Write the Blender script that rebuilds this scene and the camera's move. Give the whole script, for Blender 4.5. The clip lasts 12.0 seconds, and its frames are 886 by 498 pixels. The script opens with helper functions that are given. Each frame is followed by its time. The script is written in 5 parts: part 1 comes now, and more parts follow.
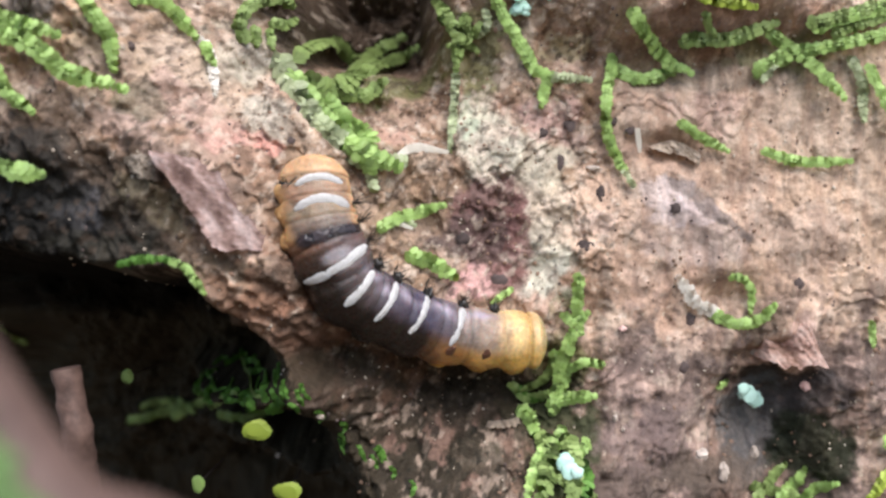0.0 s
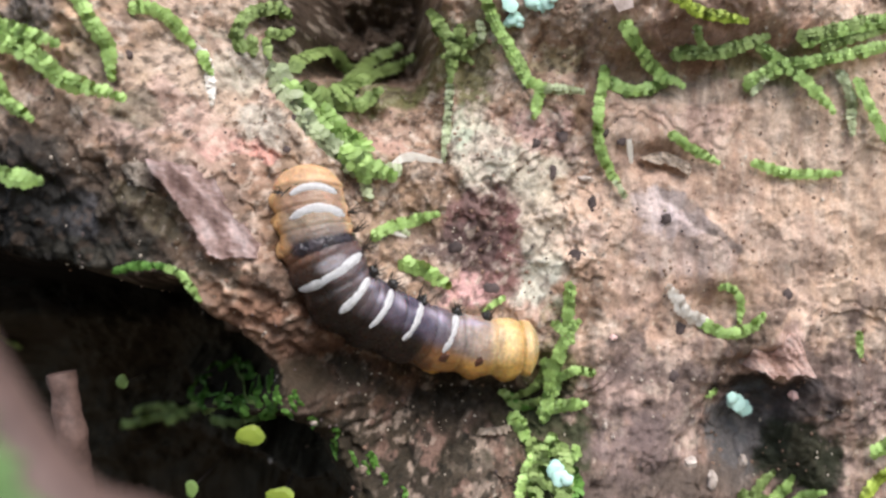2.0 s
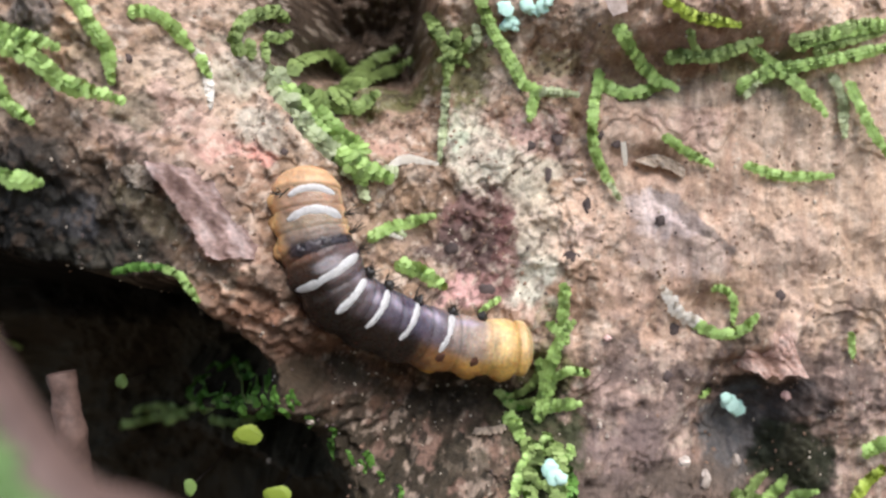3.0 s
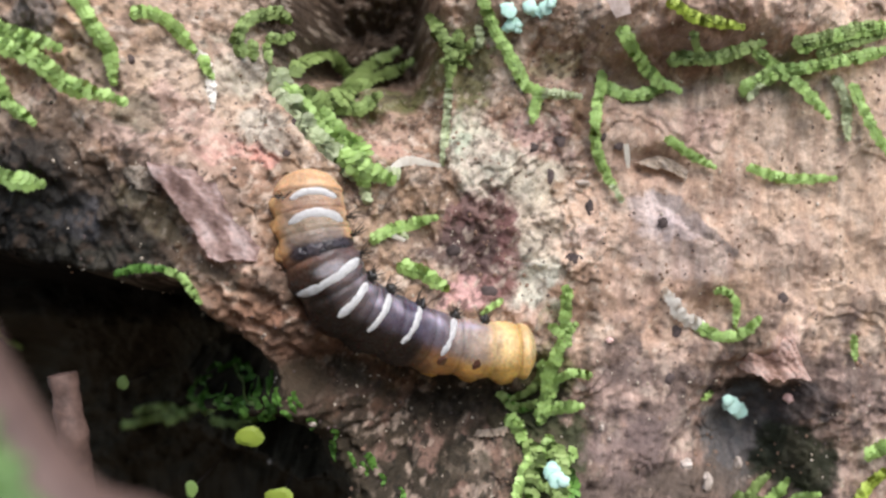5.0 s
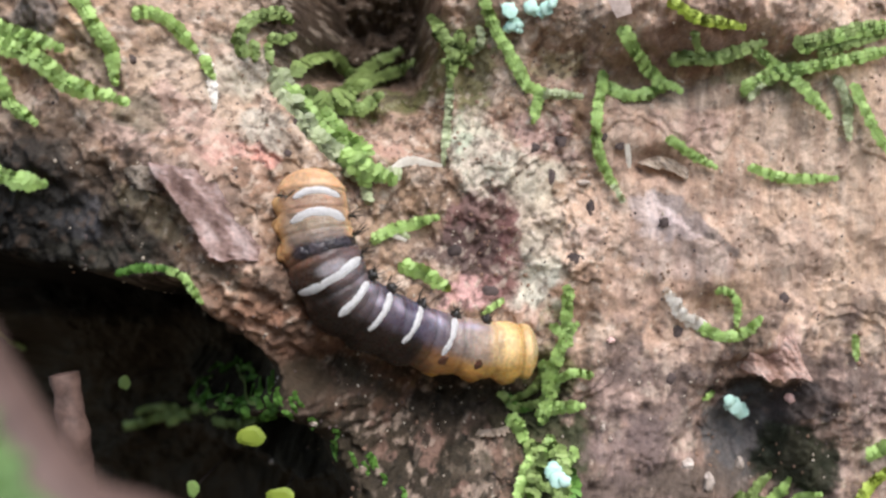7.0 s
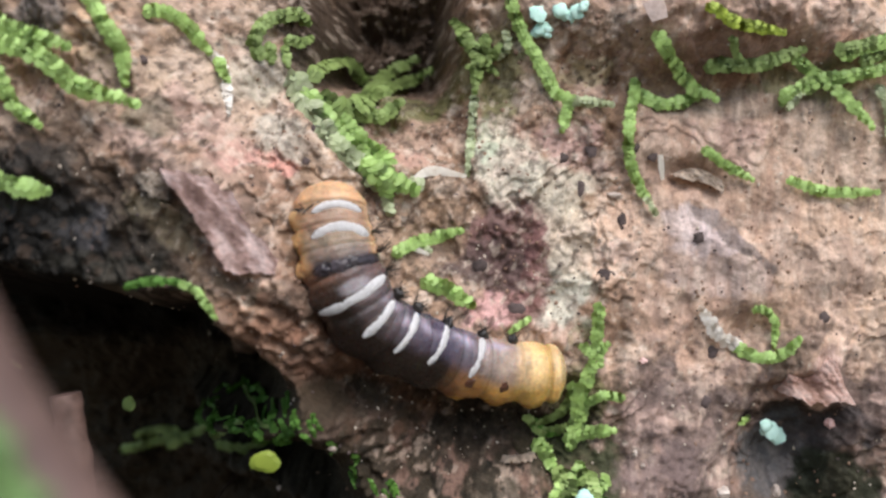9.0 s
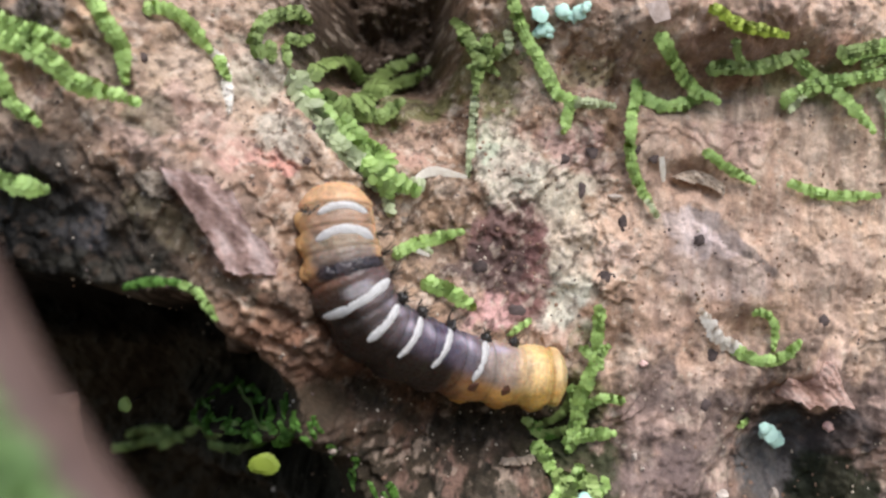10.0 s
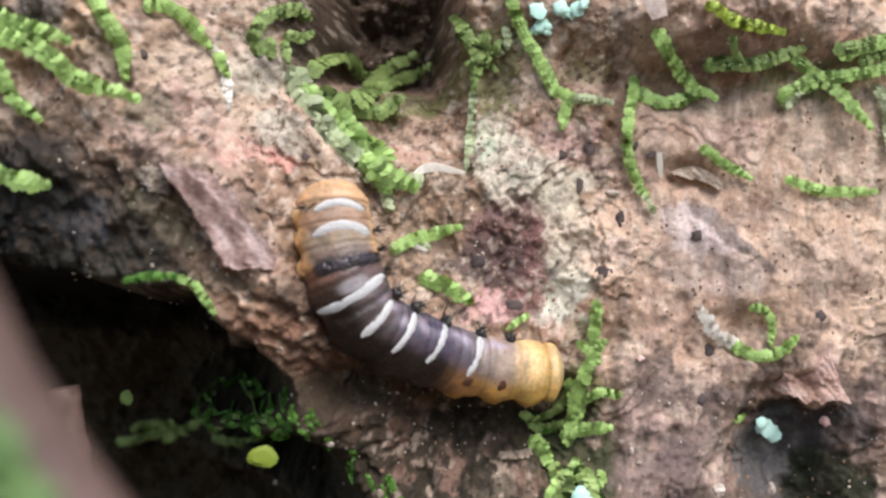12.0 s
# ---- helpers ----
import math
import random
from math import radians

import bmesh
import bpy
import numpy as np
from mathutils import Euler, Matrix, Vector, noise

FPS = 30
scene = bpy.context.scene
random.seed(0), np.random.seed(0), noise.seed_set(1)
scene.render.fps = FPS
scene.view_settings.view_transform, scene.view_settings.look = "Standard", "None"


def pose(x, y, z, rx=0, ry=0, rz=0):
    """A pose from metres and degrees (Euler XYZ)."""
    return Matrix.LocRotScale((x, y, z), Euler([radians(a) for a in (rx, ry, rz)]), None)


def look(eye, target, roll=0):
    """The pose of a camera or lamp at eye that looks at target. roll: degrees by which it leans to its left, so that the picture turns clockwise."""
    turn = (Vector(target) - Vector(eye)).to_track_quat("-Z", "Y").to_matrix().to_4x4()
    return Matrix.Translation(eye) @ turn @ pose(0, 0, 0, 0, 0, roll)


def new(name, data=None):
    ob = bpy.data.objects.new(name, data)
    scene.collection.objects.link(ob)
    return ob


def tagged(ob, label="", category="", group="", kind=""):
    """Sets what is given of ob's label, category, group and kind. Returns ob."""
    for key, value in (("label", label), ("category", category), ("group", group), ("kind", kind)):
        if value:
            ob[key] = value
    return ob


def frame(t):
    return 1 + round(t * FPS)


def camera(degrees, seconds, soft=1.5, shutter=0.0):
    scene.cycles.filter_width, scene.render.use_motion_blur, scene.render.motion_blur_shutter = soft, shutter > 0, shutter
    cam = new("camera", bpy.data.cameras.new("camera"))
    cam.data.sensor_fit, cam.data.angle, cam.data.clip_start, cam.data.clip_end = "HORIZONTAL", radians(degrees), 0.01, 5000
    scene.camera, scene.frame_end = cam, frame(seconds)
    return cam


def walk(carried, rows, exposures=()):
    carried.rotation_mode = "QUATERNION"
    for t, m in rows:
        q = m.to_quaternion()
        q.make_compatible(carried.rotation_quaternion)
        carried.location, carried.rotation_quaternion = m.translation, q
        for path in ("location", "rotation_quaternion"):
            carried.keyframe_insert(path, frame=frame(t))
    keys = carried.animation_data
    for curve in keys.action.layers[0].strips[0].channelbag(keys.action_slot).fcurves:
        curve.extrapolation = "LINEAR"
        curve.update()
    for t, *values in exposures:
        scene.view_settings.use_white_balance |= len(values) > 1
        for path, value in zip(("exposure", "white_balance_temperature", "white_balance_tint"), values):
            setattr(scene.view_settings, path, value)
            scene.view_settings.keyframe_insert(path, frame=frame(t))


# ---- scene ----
cam = camera(45, 12.0, 2.5)
cam.data.dof.use_dof, cam.data.dof.focus_distance, cam.data.dof.aperture_fstop = True, 0.0985, 32.0
PATH = [
    (0, pose(-0.000507, -0.098874, -0.000313, 89.554, 0.568, 0.175)),
    (0.5, pose(-0.000760, -0.098747, -0.000330, 89.954, 0.263, -0.042)),
    (1, pose(-0.000578, -0.098803, -0.000660, 90.193, 0.214, 0.025)),
    (1.5, pose(-0.000570, -0.099354, -0.000274, 89.972, 0.186, -0.094)),
    (2, pose(-0.000402, -0.099971, -0.000085, 89.879, 0.145, -0.140)),
    (2.5, pose(-0.000089, -0.100549, -0.000109, 89.935, 0.121, -0.075)),
    (3, pose(0.000048, -0.101062, -0.000076, 89.949, 0.107, -0.100)),
    (3.2, pose(0.000082, -0.101190, -0.000068, 89.952, 0.104, -0.106)),
    (4.8, pose(-0.000208, -0.100893, 0.000156, 89.909, -0.010, -0.130)),
    (5, pose(-0.000227, -0.100880, 0.000174, 89.906, -0.019, -0.133)),
    (5.5, pose(-0.000000, -0.100914, -0.000000, 90.000, -0.000, 0.000)),
    (6, pose(-0.000136, -0.100899, 0.000050, 89.978, 0.037, -0.047)),
    (6.5, pose(-0.000106, -0.100934, -0.000001, 90.004, 0.005, -0.015)),
    (7, pose(-0.000108, -0.100958, 0.000000, 90.000, -0.003, -0.002)),
    (7.2, pose(-0.000108, -0.100962, 0.000000, 89.999, -0.005, 0.001)),
    (8.8, pose(-0.002174, -0.097380, -0.000439, 90.777, -0.197, -0.348)),
    (9, pose(-0.003238, -0.095537, -0.000665, 91.178, -0.294, -0.528)),
    (9.5, pose(-0.004697, -0.094089, -0.000548, 91.321, -0.445, -1.132)),
    (10, pose(-0.004720, -0.094866, -0.000367, 91.070, -0.625, -1.387)),
    (10.5, pose(-0.004866, -0.095178, -0.000269, 90.932, -0.703, -1.568)),
    (11, pose(-0.004669, -0.095275, -0.000056, 90.742, -0.775, -1.450)),
    (11.5, pose(-0.004006, -0.095517, -0.000268, 90.806, -0.779, -1.048)),
    (12, pose(-0.003619, -0.095675, -0.000496, 90.883, -0.697, -0.836)),
]
# the picture's brightness wavers a little
walk(cam, PATH, ((0.0, 0.54), (3.0, 0.52), (5.5, 0.47), (7.0, 0.47), (9.0, 0.37), (10.5, 0.39), (12.0, 0.50)))

# ---- light: soft daylight from above, under trees ----
SUN_UP, SUN_ROUND = 50, 24
world = bpy.data.worlds.new("sky")
scene.world = world
world.use_nodes = True
sky = world.node_tree.nodes.new("ShaderNodeTexSky")
sky.sky_type, sky.sun_disc = "NISHITA", False
sky.sun_elevation, sky.sun_rotation = radians(SUN_UP), radians(180 - SUN_ROUND)
backing = world.node_tree.nodes["Background"]
world.node_tree.links.new(sky.outputs[0], backing.inputs[0])
backing.inputs[1].default_value = 0.135
sun = new("sun", bpy.data.lights.new("sun", "SUN"))
sun.data.energy, sun.data.angle, sun.data.color = 3.15, radians(50), (1.0, 0.94, 0.895)
sun.matrix_world = look((0.8 * math.sin(radians(SUN_ROUND)), -0.8 * math.cos(radians(SUN_ROUND)), 0.8 * math.tan(radians(SUN_UP))), (0, 0, 0))

CM = 0.01


# ---- materials ----
def material(name, rough=0.6, sheen=0.5):
    m = bpy.data.materials.new(name)
    m.use_nodes = True
    b = m.node_tree.nodes["Principled BSDF"]
    b.inputs["Roughness"].default_value, b.inputs["Specular IOR Level"].default_value = rough, sheen
    return m, m.node_tree.nodes, m.node_tree.links, b


def noise_node(nodes, links, scale, detail=6.0, rough=0.6, coords="Object"):
    tc, n = nodes.new("ShaderNodeTexCoord"), nodes.new("ShaderNodeTexNoise")
    n.inputs["Scale"].default_value, n.inputs["Detail"].default_value, n.inputs["Roughness"].default_value = scale, detail, rough
    links.new(tc.outputs[coords], n.inputs["Vector"])
    return n


def ramp(nodes, links, source, stops):
    r = nodes.new("ShaderNodeValToRGB")
    els = r.color_ramp.elements
    while len(els) < len(stops):
        els.new(0.5)
    for e, (p, c) in zip(els, stops):
        e.position, e.color = p, (*c, 1)
    links.new(source, r.inputs[0])
    return r


def mix(nodes, links, kind, fac, a, b):
    n = nodes.new("ShaderNodeMix")
    n.data_type, n.blend_type = "RGBA", kind
    n.inputs[0].default_value = fac
    links.new(a, n.inputs[6])
    links.new(b, n.inputs[7])
    return n.outputs[2]


def bump(nodes, links, b, height, strength, distance):
    n = nodes.new("ShaderNodeBump")
    n.inputs["Strength"].default_value, n.inputs["Distance"].default_value = strength, distance
    links.new(height, n.inputs["Height"])
    links.new(n.outputs[0], b.inputs["Normal"])


def tinted(name, rough, sheen, fine, coarse, amount, strength, distance):
    """A surface whose colour lies in the mesh's 'tint', with grain at two scales."""
    m, nodes, links, b = material(name, rough, sheen)
    at = nodes.new("ShaderNodeAttribute")
    at.attribute_name = "tint"
    n1, n2 = noise_node(nodes, links, fine), noise_node(nodes, links, coarse, 4)
    lo, hi = 1 - amount, 1 + amount
    r1 = ramp(nodes, links, n1.outputs[0], [(0.3, (lo, lo, lo)), (0.7, (hi, hi, hi))])
    r2 = ramp(nodes, links, n2.outputs[0], [(0.3, (lo, lo, lo)), (0.7, (hi, hi * 0.98, hi * 0.95))])
    c = mix(nodes, links, "MULTIPLY", 1, at.outputs["Color"], r1.outputs[0])
    links.new(mix(nodes, links, "MULTIPLY", 1, c, r2.outputs[0]), b.inputs["Base Color"])
    gloss = ramp(nodes, links, n1.outputs[0], [(0.35, (rough + 0.15,) * 3), (0.7, (rough - 0.15,) * 3)])
    links.new(gloss.outputs[0], b.inputs["Roughness"])
    bump(nodes, links, b, n1.outputs[0], strength, distance)
    return m


def plain(name, dark, light, rough=0.6, scale=900, sheen=0.5, strength=0.4, through_light=0.0):
    """A surface that varies between two colours, from piece to piece and in its grain."""
    m, nodes, links, b = material(name, rough, sheen)
    info, n = nodes.new("ShaderNodeObjectInfo"), noise_node(nodes, links, scale)
    add = nodes.new("ShaderNodeMath")
    add.operation = "MULTIPLY_ADD"
    add.inputs[1].default_value, add.inputs[2].default_value = 0.26, -0.13
    links.new(info.outputs["Random"], add.inputs[0])
    both = nodes.new("ShaderNodeMath")
    both.operation = "ADD"
    links.new(n.outputs[0], both.inputs[0])
    links.new(add.outputs[0], both.inputs[1])
    c = ramp(nodes, links, both.outputs[0], [(0.25, dark), (0.75, light)])
    links.new(c.outputs[0], b.inputs["Base Color"])
    if strength:
        bump(nodes, links, b, n.outputs[0], strength, 0.0001)
    if through_light:
        tr, mx = nodes.new("ShaderNodeBsdfTranslucent"), nodes.new("ShaderNodeMixShader")
        links.new(c.outputs[0], tr.inputs[0])
        mx.inputs[0].default_value = through_light
        links.new(b.outputs[0], mx.inputs[1])
        links.new(tr.outputs[0], mx.inputs[2])
        links.new(mx.outputs[0], nodes["Material Output"].inputs[0])
    return m


BARK = tinted("bark", 0.64, 0.09, 2200, 520, 0.20, 0.7, 0.00030)
SKIN = tinted("caterpillar_skin", 0.30, 0.42, 2600, 700, 0.22, 0.6, 0.00015)
LEAF = plain("moss_leaf", (0.43, 0.60, 0.19), (0.57, 0.74, 0.33), 0.45, 2.2, 0.4, 0.0, 0.35)
# darker copy of the moss leaf with shade painted into its green
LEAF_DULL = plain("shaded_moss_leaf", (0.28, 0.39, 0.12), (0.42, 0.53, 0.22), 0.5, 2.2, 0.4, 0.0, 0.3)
LEAF_PALE = plain("bleached_moss_leaf", (0.46, 0.54, 0.30), (0.70, 0.74, 0.55), 0.5, 2.2, 0.4, 0.0, 0.35)
LEAF_WHITE = plain("dead_moss_leaf", (0.74, 0.70, 0.64), (0.92, 0.90, 0.86), 0.5, 2.2, 0.4, 0.0, 0.3)
LEAF_DEEP = plain("deep_green_moss_leaf", (0.10, 0.24, 0.04), (0.20, 0.40, 0.08), 0.55, 2.2, 0.4, 0.0, 0.2)
LEAF_YELLOW = plain("yellow_leaf", (0.36, 0.48, 0.06), (0.54, 0.64, 0.12), 0.45, 2.2, 0.5, 0.0, 0.2)
CUSHION = plain("moss_cushion", (0.05, 0.11, 0.025), (0.13, 0.22, 0.065), 0.6, 900)
STEM = plain("moss_stem", (0.36, 0.55, 0.14), (0.48, 0.68, 0.24), 0.5)
WHITE = plain("dead_straw", (0.72, 0.68, 0.6), (0.92, 0.89, 0.82), 0.55, 1200)
BAND = plain("white_band", (0.78, 0.77, 0.77), (0.96, 0.95, 0.94), 0.6, 2600, 0.35, 0.9)
DARK = plain("dark_band", (0.012, 0.009, 0.012), (0.06, 0.045, 0.05), 0.35, 1600)
BLACK = plain("black_hair", (0.008, 0.007, 0.007), (0.03, 0.025, 0.02), 0.4, 1500)
SPECK = plain("dark_grain", (0.04, 0.03, 0.028), (0.12, 0.09, 0.085), 0.75, 1500, 0.2)
PALE_WOOD = plain("pale_wood", (0.46, 0.36, 0.31), (0.80, 0.70, 0.66), 0.6, 1500)
CRUMB = plain("pale_crumb", (0.3, 0.24, 0.18), (0.62, 0.55, 0.46), 0.6, 1500)
LICHEN = plain("blue_green_lichen", (0.38, 0.66, 0.55), (0.60, 0.86, 0.76), 0.7, 900)
TWIG = plain("twig_bark", (0.075, 0.043, 0.035), (0.17, 0.105, 0.086), 0.6, 500)
STUB_BARK = plain("broken_twig", (0.07, 0.042, 0.034), (0.22, 0.135, 0.11), 0.65, 700, 0.4, 1.0)
PEACH_SKIN = plain("peach_flesh", (0.50, 0.28, 0.11), (0.72, 0.46, 0.22), 0.42, 1500, 0.5, 0.3, 0.25)
ORANGE = plain("orange_flesh", (0.48, 0.23, 0.04), (0.66, 0.36, 0.08), 0.35, 900, 0.5, 0.3, 0.25)
UNSEEN_GROUND = plain("unseen_ground", (0.03, 0.022, 0.015), (0.10, 0.07, 0.045), 0.8, 40, 0.2)
MAROON = plain("maroon_spot", (0.05, 0.02, 0.012), (0.12, 0.05, 0.03), 0.4, 900)


# ---- mesh helpers ----
def mesh_of(name, bm, mat, smooth=True):
    me = bpy.data.meshes.new(name)
    bm.to_mesh(me)
    bm.free()
    me.materials.append(mat)
    if smooth:
        me.polygons.foreach_set("use_smooth", [True] * len(me.polygons))
        me.set_sharp_from_angle(angle=radians(60))
    return me


def part(name, bm, mat, parent, label=""):
    ob = new(name, mesh_of(name, bm, mat) if isinstance(bm, bmesh.types.BMesh) else bm)
    ob.parent = parent
    return tagged(ob, label)


def thing(name, at, label, category, group="", kind=""):
    ob = new(name)
    ob.empty_display_size = 0.002
    ob.location = at
    return tagged(ob, label, category, group, kind)


def tube(bm, points, radii, sides=10, lump=0.0, seed=0):
    """A closed round body along a line of points."""
    rng = random.Random(seed)
    rings = []
    for i, p in enumerate(points):
        t = (points[min(i + 1, len(points) - 1)] - points[max(i - 1, 0)]).normalized()
        side = t.cross(Vector((0, 1, 0)))
        side = side.normalized() if side.length > 1e-6 else Vector((1, 0, 0))
        other = t.cross(side)
        ring = []
        for k in range(sides):
            a = 2 * math.pi * k / sides
            r = radii[i] * (1 + lump * rng.uniform(-1, 1))
            ring.append(bm.verts.new(p + side * (r * math.cos(a)) + other * (r * math.sin(a))))
        rings.append(ring)
    for a, b in zip(rings, rings[1:]):
        for k in range(sides):
            bm.faces.new((a[k], a[(k + 1) % sides], b[(k + 1) % sides], b[k]))
    bm.faces.new(rings[0][::-1])
    bm.faces.new(rings[-1])
    bmesh.ops.recalc_face_normals(bm, faces=bm.faces[:])


def blob(bm, centre, size, detail=2, lump=0.15, seed=0):
    """A lumpy rounded grain."""
    rng = random.Random(seed)
    made = bmesh.ops.create_icosphere(bm, subdivisions=detail, radius=1.0)["verts"]
    shift = Vector((rng.uniform(0, 50), rng.uniform(0, 50), rng.uniform(0, 50)))
    for v in made:
        k = 1 + lump * 2 * noise.noise(v.co * 1.7 + shift)
        v.co = Vector(centre) + Vector((v.co.x * size[0], v.co.y * size[1], v.co.z * size[2])) * k


def curve_points(points, n):
    """n points spread evenly on a smooth line through the given ones."""
    pts = [points[0] * 2 - points[1], *points, points[-1] * 2 - points[-2]]
    dense = []
    for a, b, c, d in zip(pts, pts[1:], pts[2:], pts[3:]):
        for k in range(16):
            t = k / 16
            dense.append(0.5 * ((2 * b) + (c - a) * t + (2 * a - 5 * b + 4 * c - d) * t * t + (3 * b - a - 3 * c + d) * t ** 3))
    dense.append(points[-1])
    run = [0.0]
    for a, b in zip(dense, dense[1:]):
        run.append(run[-1] + (b - a).length)
    out, j = [], 0
    for k in range(n):
        goal = run[-1] * k / (n - 1)
        while j < len(run) - 2 and run[j + 1] < goal:
            j += 1
        w = (goal - run[j]) / max(run[j + 1] - run[j], 1e-9)
        out.append(dense[j].lerp(dense[j + 1], min(max(w, 0), 1)))
    return out


# ---- the trunk ----
def lattice(x, z, seed):
    """Smooth value noise in 0..1 on a unit lattice."""
    xi, zi = np.floor(x).astype(np.int64), np.floor(z).astype(np.int64)
    fx, fz = x - xi, z - zi
    fx, fz = fx * fx * fx * (fx * (fx * 6 - 15) + 10), fz * fz * fz * (fz * (fz * 6 - 15) + 10)

    def corner(a, b):
        n = (a * 374761393 + b * 668265263 + seed * 974634777) & 0x7FFFFFFF
        n = ((n ^ (n >> 13)) * 1274126177) & 0x7FFFFFFF
        n = ((n ^ (n >> 16)) * 668265263) & 0x7FFFFFFF
        return ((n ^ (n >> 15)) & 0xFFFF) / 65535.0

    low = corner(xi, zi) * (1 - fx) + corner(xi + 1, zi) * fx
    high = corner(xi, zi + 1) * (1 - fx) + corner(xi + 1, zi + 1) * fx
    return low * (1 - fz) + high * fz


def fractal(x, z, size, octaves, seed, gain=0.5):
    """Fractal noise, about -1..1, with its largest lumps of that size in centimetres."""
    total, amp, norm = 0.0, 1.0, 0.0
    for k in range(octaves):
        turn = 0.6 + 1.1 * k
        u, v = x * np.cos(turn) - z * np.sin(turn), x * np.sin(turn) + z * np.cos(turn)
        total = total + amp * (lattice(u / size + 17.3 * k, v / size - 9.1 * k, seed + k) * 2 - 1)
        norm, amp, size = norm + amp, amp * gain, size / 2.03
    return total / norm * 1.5


def step(a, b, v):
    t = np.clip((v - a) / (b - a), 0, 1)
    return t * t * (3 - 2 * t)


def hump(x, z, cx, cz, rx, rz, turn=0.0):
    """A smooth bump of height 1, its axes turned by that many degrees."""
    c, s = np.cos(np.radians(turn)), np.sin(np.radians(turn))
    u, v = (x - cx) * c + (z - cz) * s, -(x - cx) * s + (z - cz) * c
    return np.exp(-(u / rx) ** 2 - (v / rz) ** 2)


# the lip of the hollow under the root, and the crest along which the root runs down across the trunk
RIM = ((-5.77, 0.06), (-3.71, -0.02), (-3.17, -0.09), (-2.72, -0.17), (-2.20, -0.17), (-2.06, -0.34), (-1.96, -0.54), (-1.83, -0.74), (-1.73, -0.88), (-1.55, -1.05), (-1.19, -1.36), (-1.05, -1.52), (-0.83, -1.88), (-0.52, -2.17), (-0.30, -2.5), (0.0, -3.3))
CREST = ((-3.74, 3.13), (-3.45, 2.32), (-2.79, 0.9), (-2.06, -0.34), (-1.41, -1.27), (-0.74, -2.42), (-0.11, -3.46))


def beside(line, x, z):
    """The distance from a line: above nought on its right side as one goes along it."""
    best, side = np.full(np.shape(x), 99.0), np.zeros(np.shape(x))
    for (ax, az), (bx, bz) in zip(line, line[1:]):
        dx, dz = bx - ax, bz - az
        t = np.clip(((x - ax) * dx + (z - az) * dz) / (dx * dx + dz * dz), 0, 1)
        px, pz = x - ax - t * dx, z - az - t * dz
        d = np.sqrt(px * px + pz * pz)
        sign = np.where(dx * pz - dz * px < 0, 1.0, -1.0)
        nearer = d < best
        best, side = np.where(nearer, d, best), np.where(nearer, sign, side)
    return best * side


